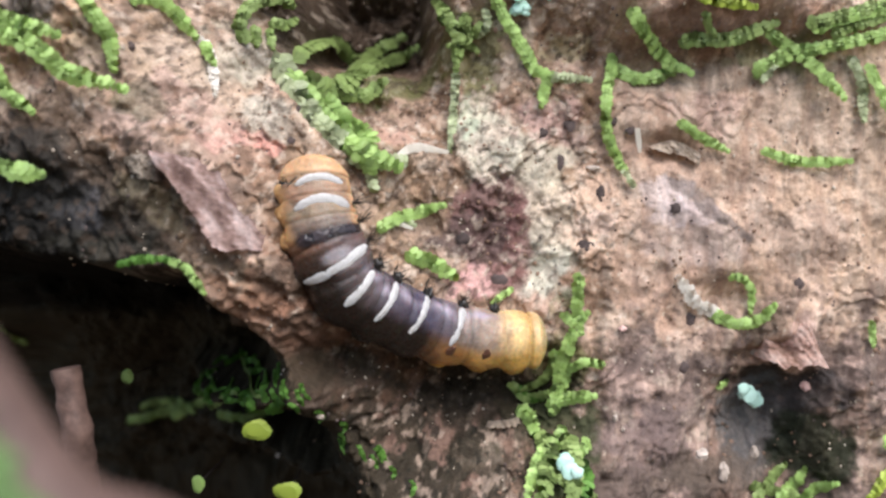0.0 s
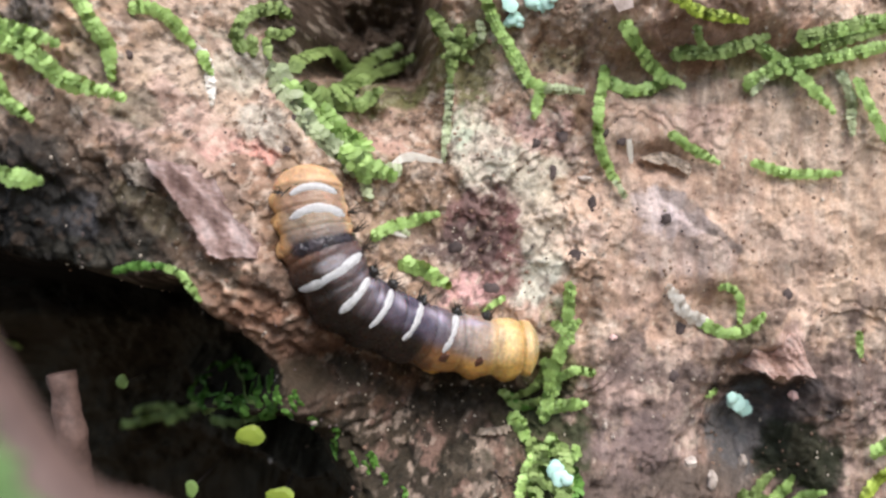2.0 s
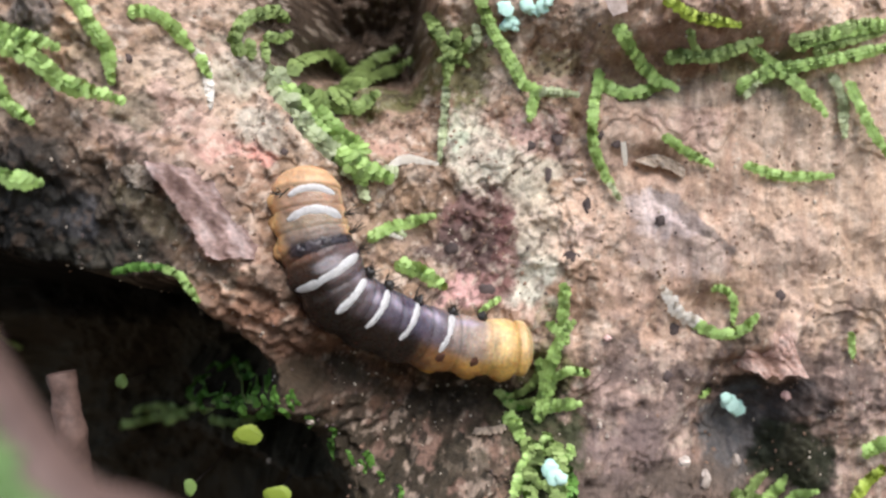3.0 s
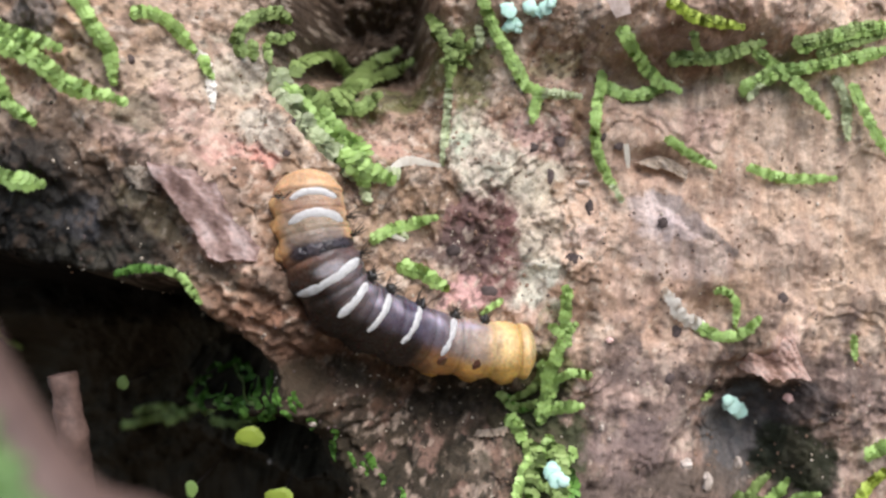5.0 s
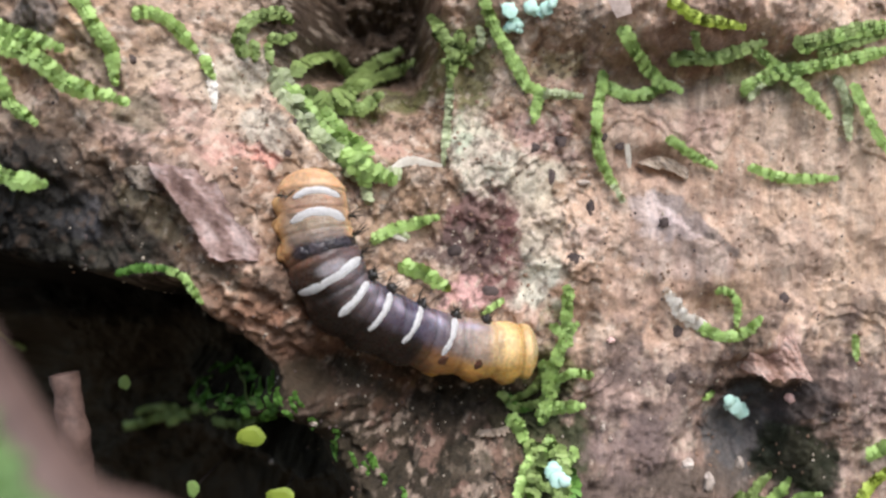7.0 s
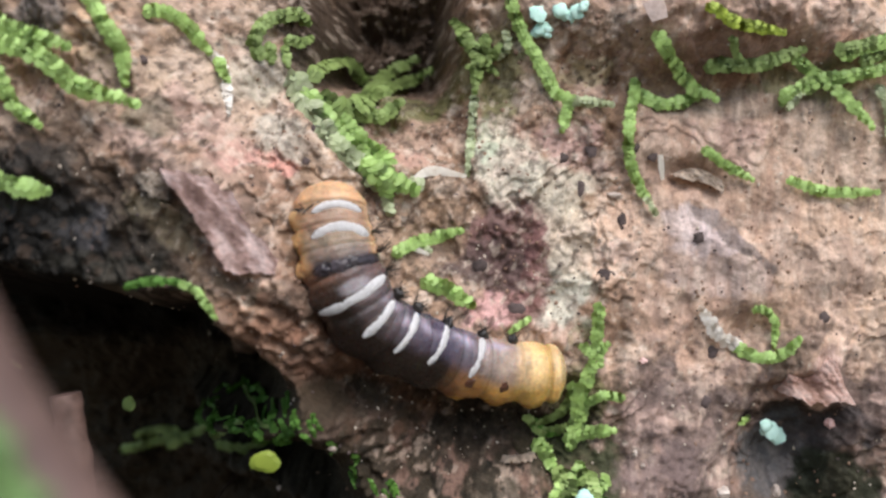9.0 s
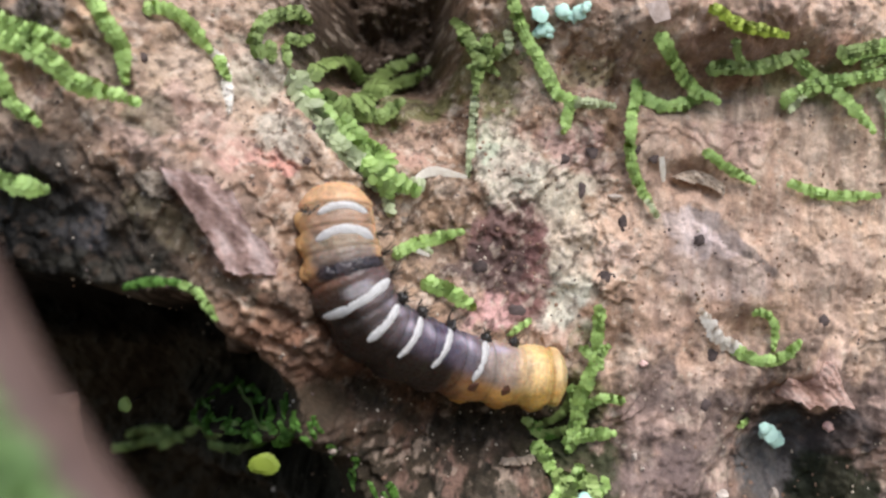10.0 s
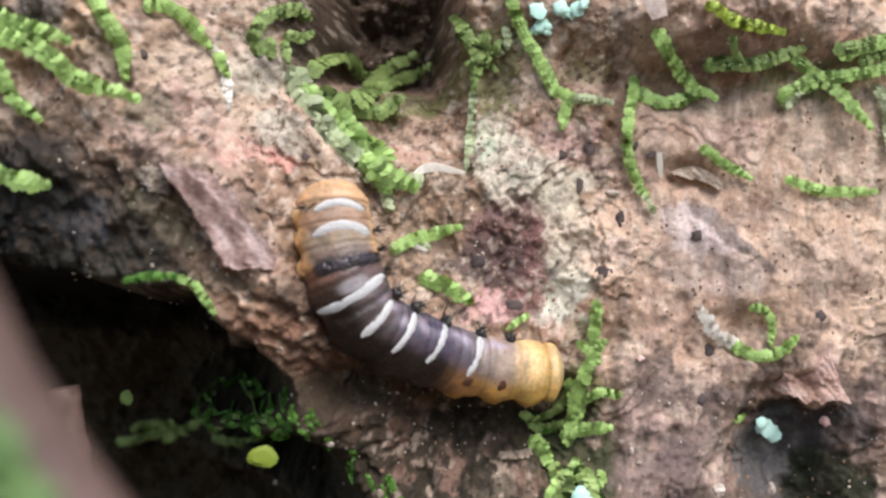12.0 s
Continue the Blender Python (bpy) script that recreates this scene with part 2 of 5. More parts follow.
def relief(x, z):
    """How far behind the middle plane the bark lies, in centimetres."""
    x, z = np.asarray(x, float), np.asarray(z, float)
    wx, wz = x + 0.10 * fractal(x, z, 0.9, 3, 5), z + 0.10 * fractal(x, z, 0.9, 3, 9)
    s, q = beside(RIM, wx, wz), beside(CREST, wx, wz)
    y = 0.45 + 0.06 * wx
    # the root swells towards the viewer up to its crest, leans away beyond it and breaks off at the hollow
    swell = 0.62 + 0.85 * step(-1.9, -0.3, wz)
    y = y - swell * np.exp(-(np.maximum(-q, 0) / 1.1) ** 2) + 0.42 * np.maximum(q, 0) - 0.25 * np.minimum(np.maximum(q, 0), 0.5)
    y = y + 4.2 * step(0.0, 0.55 + 0.3 * step(-0.9, -1.4, wz), s) + 1.2 * step(0.5, 2.4, s) + step(0.2, 0.6, s) * 0.35 * fractal(x, z, 0.6, 4, 75)
    # ledge of rotten wood at the bottom of the hollow
    y = y - 3.7 * hump(wx, wz, -2.3, -1.62, 0.85, 0.24, 6) - 2.2 * hump(wx, wz, -2.0, -2.5, 1.6, 0.3)
    # hole above the ledge of moss
    hole = step(-1.65, -1.15, wx) * step(0.0, -0.4, wx) * step(1.35, 2.1, wz)
    y = y + hole * (2.1 + 0.3 * fractal(x, z, 0.3, 4, 85)) + 0.35 * step(-1.5, -0.9, wx) * step(0.15, -0.1, wx) * step(0.7, 1.3, wz)
    # swollen bark along the top and the groove below it
    y = y - 0.4 * hump(wx, wz, 1.7, 2.35, 0.7, 0.38) - 0.5 * hump(wx, wz, 2.9, 2.35, 1.0, 0.45, -6)
    y = y + 0.22 * hump(wx, wz, 2.1, 1.72, 0.9, 0.2, 5) + 0.25 * hump(wx, wz, 0.25, 1.75, 0.22, 0.6)
    # lower swelling below the caterpillar and the seam beside it
    y = y - 0.45 * hump(wx, wz, 1.0, -2.4, 1.1, 0.7) + 0.75 * hump(wx, wz, -0.15, -1.3, 1.15, 0.38, -20)
    y = y + 0.09 * hump(wx, wz, 1.42, -0.9, 0.08, 1.3) + 0.12 * hump(wx, wz, 1.36, 1.6, 0.09, 0.8)
    # flaked hollows on the plain face
    y = y + 0.55 * hump(wx, wz, 3.0, -1.85, 0.5, 0.5) + 0.35 * hump(wx, wz, 3.3, -1.25, 0.35, 0.09) + 0.5 * hump(wx, wz, 3.4, -2.4, 0.4, 0.5)
    y = y + 0.2 * hump(wx, wz, 2.75, -0.66, 0.32, 0.22) + 0.18 * hump(wx, wz, 2.15, 0.9, 0.4, 0.12)
    # grain: lumps, flakes and crumbs
    rough = 1 + 0.5 * step(0.4, -0.6, wx) - 0.45 * step(1.3, 2.0, wx) * step(-0.9, -0.2, wz) * step(2.0, 1.6, wz)
    y = y + 0.07 * fractal(x, z, 0.7, 2, 21) + rough * (0.045 * fractal(x, z, 0.26, 2, 31) + 0.022 * fractal(x, z, 0.11, 2, 41)) + 0.007 * rough * fractal(x, z, 0.05, 2, 51)
    y = y + step(-0.7, -1.3, wz) * step(1.7, 0.9, wx) * (0.10 * fractal(x, z, 0.3, 3, 35) + 0.06 * np.abs(fractal(x, z, 0.13, 2, 45)))
    lip = hump(wx, wz, -1.6, -0.7, 0.55, 0.5) + hump(wx, wz, -0.7, -1.7, 0.7, 0.6)
    y = y + lip * (0.09 * np.abs(fractal(x, z, 0.2, 3, 55)) + 0.05 * fractal(x, z, 0.08, 2, 65))
    # fibres along the grain, and edges where thin flakes have come away
    along = x * 0.24 + z * 0.97
    across = x * 0.97 - z * 0.24
    y = y + 0.022 * fractal(across, along * 0.22, 0.09, 3, 61)
    y = y + 0.03 * step(0.2, -0.8, x) * fractal(x * 0.83 + z * 0.55, (x * 0.55 - z * 0.83) * 0.25, 0.09, 3, 66)
    flake = fractal(x, z * 0.8, 0.55, 4, 71)
    y = y - rough * (0.04 * step(0.02, 0.06, flake) + 0.035 * step(0.38, 0.42, flake))
    crust = step(0.05, 0.25, fractal(x, z, 0.22, 3, 81)) * (hump(wx, wz, 0.7, 0.55, 1.0, 0.8) + 0.6 * hump(wx, wz, 0.4, -1.9, 1.0, 0.6))
    y = y - 0.055 * crust
    # outside the part in view the trunk simply bends away
    out = np.maximum(np.abs(x - 0.2) - 5.4, 0)
    return y + 0.035 * out ** 2


def spread(lo, hi, near, far_lo, far_hi):
    inner = np.arange(lo, hi, near)
    left = lo - np.geomspace(near, lo - far_lo, 26)[::-1]
    right = inner[-1] + np.geomspace(near, far_hi - inner[-1], 26)
    return np.concatenate([left, inner, right])


GRID_X, GRID_Z = spread(-5.0, 5.3, 0.0135, -13, 13), spread(-3.1, 3.1, 0.0135, -16, 16)
GRID_Y = relief(*np.meshgrid(GRID_X, GRID_Z))


def bark_point(x, z, lift=0.0):
    """The point of the bark at x, z centimetres, lifted off it, in metres."""
    i, j = int(np.searchsorted(GRID_X, x)), int(np.searchsorted(GRID_Z, z))
    i, j = min(max(i, 1), len(GRID_X) - 1), min(max(j, 1), len(GRID_Z) - 1)
    u = (x - GRID_X[i - 1]) / (GRID_X[i] - GRID_X[i - 1])
    v = (z - GRID_Z[j - 1]) / (GRID_Z[j] - GRID_Z[j - 1])
    low = GRID_Y[j - 1, i - 1] * (1 - u) + GRID_Y[j - 1, i] * u
    high = GRID_Y[j, i - 1] * (1 - u) + GRID_Y[j, i] * u
    return Vector((x, low * (1 - v) + high * v - lift, z)) * CM


class BarkColour:
    """Bark colours: a mottled ground, with stains and painted shade laid over it one by one."""

    def __init__(self, x, z):
        self.x, self.z = x, z
        self.wx, self.wz = x + 0.09 * fractal(x, z, 0.3, 4, 101), z + 0.09 * fractal(x, z, 0.3, 4, 111)
        self.spots = fractal(x, z, 0.16, 4, 121)
        self.calm = 1 - 0.45 * step(1.5, 2.2, x) * step(-1.0, -0.3, z) * step(1.8, 1.4, z)
        self.c = np.zeros((len(x), 3))
        self.c[:] = (0.30, 0.185, 0.125)

    def over(self, weight, colour):
        w = np.clip(weight, 0, 1)[:, None]
        self.c = self.c * (1 - w) + np.array(colour) * w

    def mottle(self, size, seed, colour, a, b, amount):
        self.over(amount * self.calm * step(a, b, fractal(self.x, self.z, size, 4, seed)), colour)

    def stain_or_shade(self, at, rx, rz, colour, amount=0.8, turn=0.0, ragged=0.35):
        c, s = math.cos(radians(turn)), math.sin(radians(turn))
        u, v = self.wx - at[0], self.wz - at[1]
        u, v = u * c + v * s, -u * s + v * c
        d = np.sqrt((u / rx) ** 2 + (v / rz) ** 2) + ragged * self.spots
        self.over(amount * (1 - step(0.75, 1.15, d)), colour)


def trunk():
    xs, zs = GRID_X, GRID_Z
    gx, gz = np.meshgrid(xs, zs)
    x, z, y = gx.ravel(), gz.ravel(), GRID_Y.ravel().copy()
    edge = (x == xs[0]) | (x == xs[-1]) | (z == zs[0]) | (z == zs[-1])
    y[edge] = 12.0
    nx, nz = len(xs), len(zs)
    i = (np.arange(nz - 1)[:, None] * nx + np.arange(nx - 1)[None, :]).ravel()
    faces = np.stack([i, i + 1, i + nx + 1, i + nx], 1)
    back = np.array([[0, (nz - 1) * nx, nz * nx - 1, nx - 1]])
    faces = np.concatenate([faces, back])
    me = bpy.data.meshes.new("tree_trunk")
    me.from_pydata((np.stack([x, y, z], 1) * CM), [], faces)
    p = BarkColour(x, z)
    bark_colour_plan(p)
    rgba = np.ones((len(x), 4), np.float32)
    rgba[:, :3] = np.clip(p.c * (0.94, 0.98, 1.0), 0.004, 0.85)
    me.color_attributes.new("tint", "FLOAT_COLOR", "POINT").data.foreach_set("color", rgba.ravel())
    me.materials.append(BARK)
    me.polygons.foreach_set("use_smooth", [True] * len(me.polygons))
    ob = new("tree_trunk", me)
    tagged(ob, "pinkish brown flaking tree trunk with a mossy hollow root", "tree trunk", kind="structure")


def bark_colour_plan(p):
    tan, pink, black, moss = (0.41, 0.28, 0.195), (0.46, 0.285, 0.22), (0.03, 0.024, 0.02), (0.10, 0.12, 0.035)
    p.mottle(0.9, 131, tan, -0.2, 0.5, 0.8)
    p.mottle(0.5, 141, pink, 0.0, 0.6, 0.6)
    p.over(0.75 * step(1.3, 1.9, p.wx) * step(-2.2, -1.0, p.wz), (0.52, 0.345, 0.26))
    p.over(0.6 * step(2.4, 4.0, p.wx) * step(-1.6, -0.4, p.wz), (0.60, 0.42, 0.30))
    p.mottle(0.35, 146, (0.62, 0.44, 0.36), 0.1, 0.6, 0.5)
    p.mottle(0.45, 147, (0.22, 0.145, 0.10), 0.15, 0.7, 0.6)
    # crust of grey-green lichen over the middle
    p.stain_or_shade((0.364, 0.942), 0.41, 0.34, (0.500, 0.455, 0.365), 0.85)
    p.stain_or_shade((0.231, 1.219), 0.20, 0.25, (0.458, 0.502, 0.370), 0.7)
    p.stain_or_shade((0.816, -0.162), 0.40, 0.42, (0.528, 0.502, 0.414), 0.85)
    p.stain_or_shade((0.643, 0.615), 0.53, 0.33, (0.554, 0.493, 0.396), 0.8)
    p.stain_or_shade((1.067, 0.201), 0.42, 0.35, (0.546, 0.440, 0.343), 0.75)
    p.stain_or_shade((1.484, 0.285), 0.40, 0.53, (0.651, 0.440, 0.326), 0.8)
    p.stain_or_shade((1.369, 0.117), 0.22, 0.18, (0.722, 0.528, 0.440), 0.8)
    p.stain_or_shade((2.143, 0.354), 0.29, 0.22, (0.704, 0.581, 0.563), 0.8)
    p.stain_or_shade((2.417, 0.202), 0.25, 0.15, (0.704, 0.554, 0.537), 0.75)
    p.stain_or_shade((2.353, -0.119), 0.52, 0.24, (0.528, 0.422, 0.396), 0.5)
    p.stain_or_shade((0.484, 1.724), 0.39, 0.41, (0.300, 0.220, 0.160), 0.7)
    p.stain_or_shade((1.137, 1.844), 0.26, 0.12, (0.460, 0.380, 0.240), 0.7)
    p.stain_or_shade((0.955, 1.123), 0.35, 0.23, (0.440, 0.280, 0.250), 0.7)
    p.stain_or_shade((-0.464, 1.167), 0.33, 0.25, (0.420, 0.280, 0.210), 0.7)
    p.stain_or_shade((-0.517, 0.968), 0.27, 0.09, (0.560, 0.330, 0.260), 0.6)
    # bare maroon and pink wood
    p.stain_or_shade((0.266, -0.382), 0.29, 0.20, (0.616, 0.352, 0.334), 0.85)
    # the root's shoulder
    p.stain_or_shade((-3.069, 1.788), 0.29, 0.23, (0.520, 0.350, 0.230), 0.75)
    p.stain_or_shade((-2.262, 1.450), 0.47, 0.37, (0.546, 0.405, 0.308), 0.75, -40)
    p.stain_or_shade((-2.342, 1.191), 0.31, 0.21, (0.563, 0.378, 0.317), 0.7, -30)
    p.stain_or_shade((-1.857, 1.684), 0.30, 0.37, (0.455, 0.410, 0.325), 0.8, -35)
    p.stain_or_shade((-1.786, 1.717), 0.19, 0.11, (0.530, 0.470, 0.400), 0.7, -30)
    p.stain_or_shade((-1.696, 1.088), 0.30, 0.22, (0.485, 0.435, 0.365), 0.8, -30)
    p.stain_or_shade((-1.786, 0.842), 0.26, 0.08, (0.598, 0.290, 0.238), 0.85, -8)
    p.stain_or_shade((-2.003, 0.907), 0.16, 0.10, (0.546, 0.326, 0.273), 0.7, -20)
    p.stain_or_shade((-2.870, 1.620), 0.22, 0.18, (0.300, 0.240, 0.170), 0.7, -40)
    p.stain_or_shade((-3.120, 1.007), 0.26, 0.29, (0.360, 0.250, 0.190), 0.7, -40)
    p.stain_or_shade((-2.559, 0.899), 0.40, 0.17, (0.520, 0.360, 0.300), 0.75, -35)
    p.stain_or_shade((-2.736, 0.172), 0.38, 0.19, (0.240, 0.200, 0.150), 0.75, -20)
    p.stain_or_shade((-1.749, -0.446), 0.25, 0.17, (0.540, 0.310, 0.200), 0.8, -35)
    p.stain_or_shade((-1.615, -0.672), 0.21, 0.13, (0.420, 0.240, 0.160), 0.7, -40)
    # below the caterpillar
    p.stain_or_shade((-1.090, -1.268), 0.26, 0.31, (0.280, 0.155, 0.120), 0.75, 40)
    p.stain_or_shade((-0.793, -1.414), 0.23, 0.15, (0.360, 0.250, 0.110), 0.75)
    p.stain_or_shade((-0.501, -1.781), 0.27, 0.21, (0.420, 0.270, 0.200), 0.75, -40)
    p.stain_or_shade((-0.076, -1.876), 0.33, 0.16, (0.420, 0.330, 0.260), 0.7, -20)
    p.stain_or_shade((0.435, -1.813), 0.33, 0.07, (0.458, 0.378, 0.308), 0.75)
    p.stain_or_shade((-0.333, -2.127), 0.31, 0.16, (0.460, 0.340, 0.270), 0.7, -30)
    p.stain_or_shade((0.397, -2.239), 0.31, 0.13, (0.360, 0.280, 0.200), 0.6)
    # the plain face
    p.stain_or_shade((1.703, -1.552), 0.39, 0.53, (0.420, 0.290, 0.270), 0.7)
    p.stain_or_shade((1.800, -2.258), 0.44, 0.28, (0.300, 0.210, 0.180), 0.7)
    p.stain_or_shade((2.291, -1.405), 0.37, 0.33, (0.270, 0.200, 0.160), 0.65)
    p.stain_or_shade((2.428, -2.046), 0.46, 0.34, (0.240, 0.175, 0.145), 0.7)
    p.stain_or_shade((2.747, -0.955), 0.34, 0.23, (0.300, 0.220, 0.180), 0.6)
    p.stain_or_shade((3.482, -1.020), 0.26, 0.25, (0.510, 0.352, 0.308), 0.75, -40)
    p.stain_or_shade((3.264, -1.245), 0.35, 0.07, (0.560, 0.360, 0.260), 0.75)
    p.stain_or_shade((4.002, -1.695), 0.45, 0.28, (0.420, 0.310, 0.230), 0.65)
    p.stain_or_shade((4.106, -2.231), 0.34, 0.34, (0.400, 0.310, 0.200), 0.6)
    p.stain_or_shade((2.514, 1.161), 0.36, 0.28, (0.634, 0.422, 0.352), 0.75)
    p.stain_or_shade((3.751, 1.035), 0.74, 0.46, (0.546, 0.405, 0.317), 0.7)
    p.stain_or_shade((4.079, 0.120), 0.51, 0.68, (0.528, 0.370, 0.273), 0.6)
    p.stain_or_shade((3.477, -0.051), 0.51, 0.40, (0.528, 0.378, 0.308), 0.55)
    p.stain_or_shade((2.910, 1.539), 1.18, 0.15, (0.240, 0.185, 0.145), 0.75, 4)
    p.stain_or_shade((3.348, 2.133), 0.33, 0.17, (0.440, 0.250, 0.170), 0.75)
    p.stain_or_shade((3.647, 2.327), 0.55, 0.14, (0.510, 0.370, 0.290), 0.75)
    p.stain_or_shade((1.425, 2.202), 0.38, 0.21, (0.340, 0.250, 0.190), 0.65)
    p.stain_or_shade((2.851, 0.006), 0.34, 0.06, (0.260, 0.190, 0.160), 0.6, -36)
    p.over(0.8 * step(-0.85, -1.6, p.wz + 0.25 * p.spots) * step(0.9, 1.5, p.wx), (0.22, 0.15, 0.125))
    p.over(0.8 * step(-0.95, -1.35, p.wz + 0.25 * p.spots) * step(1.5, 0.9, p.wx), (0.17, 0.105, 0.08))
    # speckles
    p.mottle(0.11, 151, black, 0.66, 0.9, 0.7)
    p.mottle(0.06, 161, (0.6, 0.5, 0.4), 0.72, 0.95, 0.7)
    p.mottle(0.16, 171, (0.16, 0.11, 0.085), 0.3, 0.8, 0.6)
    p.mottle(0.24, 181, (0.60, 0.47, 0.38), 0.25, 0.75, 0.5)
    p.mottle(0.09, 191, (0.70, 0.58, 0.49), 0.45, 0.9, 0.45)
    grain = fractal(p.x * 0.83 + p.z * 0.55, (p.x * 0.55 - p.z * 0.83) * 0.22, 0.10, 4, 231)
    p.over(0.55 * step(0.15, 0.6, grain) * step(-0.2, -0.9, p.x), (0.13, 0.085, 0.06))
    p.over(0.4 * step(-0.15, -0.6, grain) * step(-0.2, -0.9, p.x), (0.52, 0.38, 0.30))
    grain = fractal(p.x, p.z * 0.14, 0.08, 4, 241)
    p.over(0.35 * step(0.1, 0.7, grain) * step(1.3, 1.8, p.x), (0.32, 0.19, 0.14))
    p.over(0.35 * step(-0.1, -0.7, grain) * step(1.3, 1.8, p.x), (0.66, 0.50, 0.40))
    blotch = step(-0.2, -0.9, p.wz) * step(1.3, 1.7, p.wx)
    p.over(0.8 * blotch * step(0.0, 0.38, fractal(p.x, p.z, 0.34, 5, 311)), (0.11, 0.078, 0.07))
    p.over(0.55 * blotch * step(0.2, 0.6, fractal(p.x, p.z, 0.2, 4, 321)), (0.46, 0.32, 0.27))
    p.over(0.55 * blotch * step(0.4, 0.75, fractal(p.x, p.z, 0.09, 3, 331)), (0.07, 0.05, 0.045))
    p.over(0.45 * step(1.4, 1.9, p.wx) * step(-0.9, -0.2, p.wz) * step(0.1, 0.6, fractal(p.x, p.z * 0.5, 0.5, 5, 341)), (0.36, 0.25, 0.205))
    # dark patches of bare wood, and shade painted into the bark
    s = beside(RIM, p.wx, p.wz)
    # shade painted where the root's left side turns down to the hollow
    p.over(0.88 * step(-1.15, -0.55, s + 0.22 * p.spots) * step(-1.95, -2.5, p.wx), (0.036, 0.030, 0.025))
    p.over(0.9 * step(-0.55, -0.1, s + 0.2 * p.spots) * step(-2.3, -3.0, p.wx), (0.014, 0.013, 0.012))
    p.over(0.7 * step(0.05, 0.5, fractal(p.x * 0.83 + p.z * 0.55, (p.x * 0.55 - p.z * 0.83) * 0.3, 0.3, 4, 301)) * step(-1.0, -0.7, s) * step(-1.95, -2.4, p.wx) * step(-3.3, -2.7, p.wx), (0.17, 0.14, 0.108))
    # dark maroon wood, and olive bark beside the flake
    p.stain_or_shade((0.395, 0.200), 0.37, 0.38, (0.200, 0.100, 0.095), 0.85, 15)
    p.stain_or_shade((0.227, 0.006), 0.36, 0.26, (0.100, 0.065, 0.060), 0.85)
    p.stain_or_shade((0.646, 0.006), 0.18, 0.36, (0.240, 0.120, 0.110), 0.8)
    p.stain_or_shade((0.505, -0.422), 0.17, 0.15, (0.190, 0.090, 0.080), 0.8)
    p.stain_or_shade((-2.574, 1.210), 0.22, 0.17, (0.200, 0.170, 0.120), 0.7, -30)
    p.stain_or_shade((-2.394, 0.310), 0.34, 0.21, (0.170, 0.135, 0.090), 0.8, -35)
    # more painted shade down the root's left side
    p.stain_or_shade((-3.177, 0.220), 0.40, 0.21, (0.060, 0.056, 0.060), 0.85, -15)
    p.stain_or_shade((-3.498, 0.525), 0.38, 0.59, (0.028, 0.026, 0.024), 0.9)
    p.stain_or_shade((-3.548, 0.052), 0.57, 0.21, (0.012, 0.011, 0.010), 0.9)
    p.stain_or_shade((-2.973, -0.033), 0.69, 0.13, (0.030, 0.027, 0.022), 0.85)
    # a grey patch on the shoulder
    p.stain_or_shade((-3.390, 1.877), 0.25, 0.22, (0.100, 0.100, 0.100), 0.7)
    # shade painted on the bark under and below the caterpillar
    p.stain_or_shade((-0.466, -1.380), 0.95, 0.26, (0.075, 0.050, 0.038), 0.9, -8)
    p.stain_or_shade((-1.158, -0.925), 0.41, 0.54, (0.150, 0.085, 0.062), 0.85, 40)
    p.stain_or_shade((0.498, -1.499), 0.61, 0.30, (0.050, 0.042, 0.028), 0.85)
    p.stain_or_shade((0.244, -2.033), 0.53, 0.21, (0.060, 0.050, 0.035), 0.8)
    p.stain_or_shade((-0.135, -1.624), 0.45, 0.17, (0.100, 0.075, 0.055), 0.75)
    # crack and hole of the plain face, with their shade painted in
    p.stain_or_shade((3.101, -0.818), 0.25, 0.22, (0.170, 0.120, 0.090), 0.75)
    p.stain_or_shade((3.256, -1.446), 0.59, 0.12, (0.035, 0.025, 0.020), 0.92)
    p.stain_or_shade((3.083, -1.936), 0.48, 0.49, (0.100, 0.098, 0.100), 0.85)
    p.stain_or_shade((3.591, -2.134), 0.37, 0.49, (0.022, 0.026, 0.014), 0.92)
    p.stain_or_shade((3.644, -1.599), 0.30, 0.20, (0.060, 0.050, 0.050), 0.8)
    # darker brown below the swelling along the top, and a dark streak
    p.stain_or_shade((2.518, 2.005), 0.67, 0.29, (0.250, 0.150, 0.110), 0.8)
    p.stain_or_shade((1.937, 1.797), 0.45, 0.26, (0.290, 0.185, 0.135), 0.7)
    p.stain_or_shade((2.508, 0.287), 0.49, 0.09, (0.200, 0.155, 0.140), 0.75, -40)
    # shade painted under the loose flake, beside the caterpillar and beneath it
    p.stain_or_shade((-1.730, -0.209), 0.36, 0.10, (0.060, 0.045, 0.030), 0.85, -20)
    p.stain_or_shade((-1.370, -0.511), 0.24, 0.37, (0.130, 0.085, 0.062), 0.7, 25)
    p.stain_or_shade((-1.171, -1.040), 0.39, 0.26, (0.130, 0.080, 0.060), 0.7, -40)
    p.stain_or_shade((-0.668, -1.233), 0.59, 0.16, (0.050, 0.034, 0.026), 0.9, -20)
    p.stain_or_shade((0.093, -1.451), 0.76, 0.15, (0.045, 0.034, 0.025), 0.9)
    # darker patches low on the bark
    p.stain_or_shade((1.216, -2.254), 0.38, 0.32, (0.080, 0.060, 0.045), 0.7)
    p.stain_or_shade((2.156, -2.284), 0.67, 0.17, (0.100, 0.075, 0.060), 0.75)
    p.stain_or_shade((1.883, -1.228), 0.28, 0.15, (0.160, 0.115, 0.100), 0.6)
    # shade painted into the hole over the moss ledge, and old moss
    p.stain_or_shade((-1.064, 2.346), 0.8, 0.55, (0.05, 0.035, 0.025), 0.85)
    p.stain_or_shade((-0.760, 1.493), 0.7, 0.25, moss, 0.7)
    p.stain_or_shade((0.223, 1.872), 0.3, 0.45, moss, 0.6)
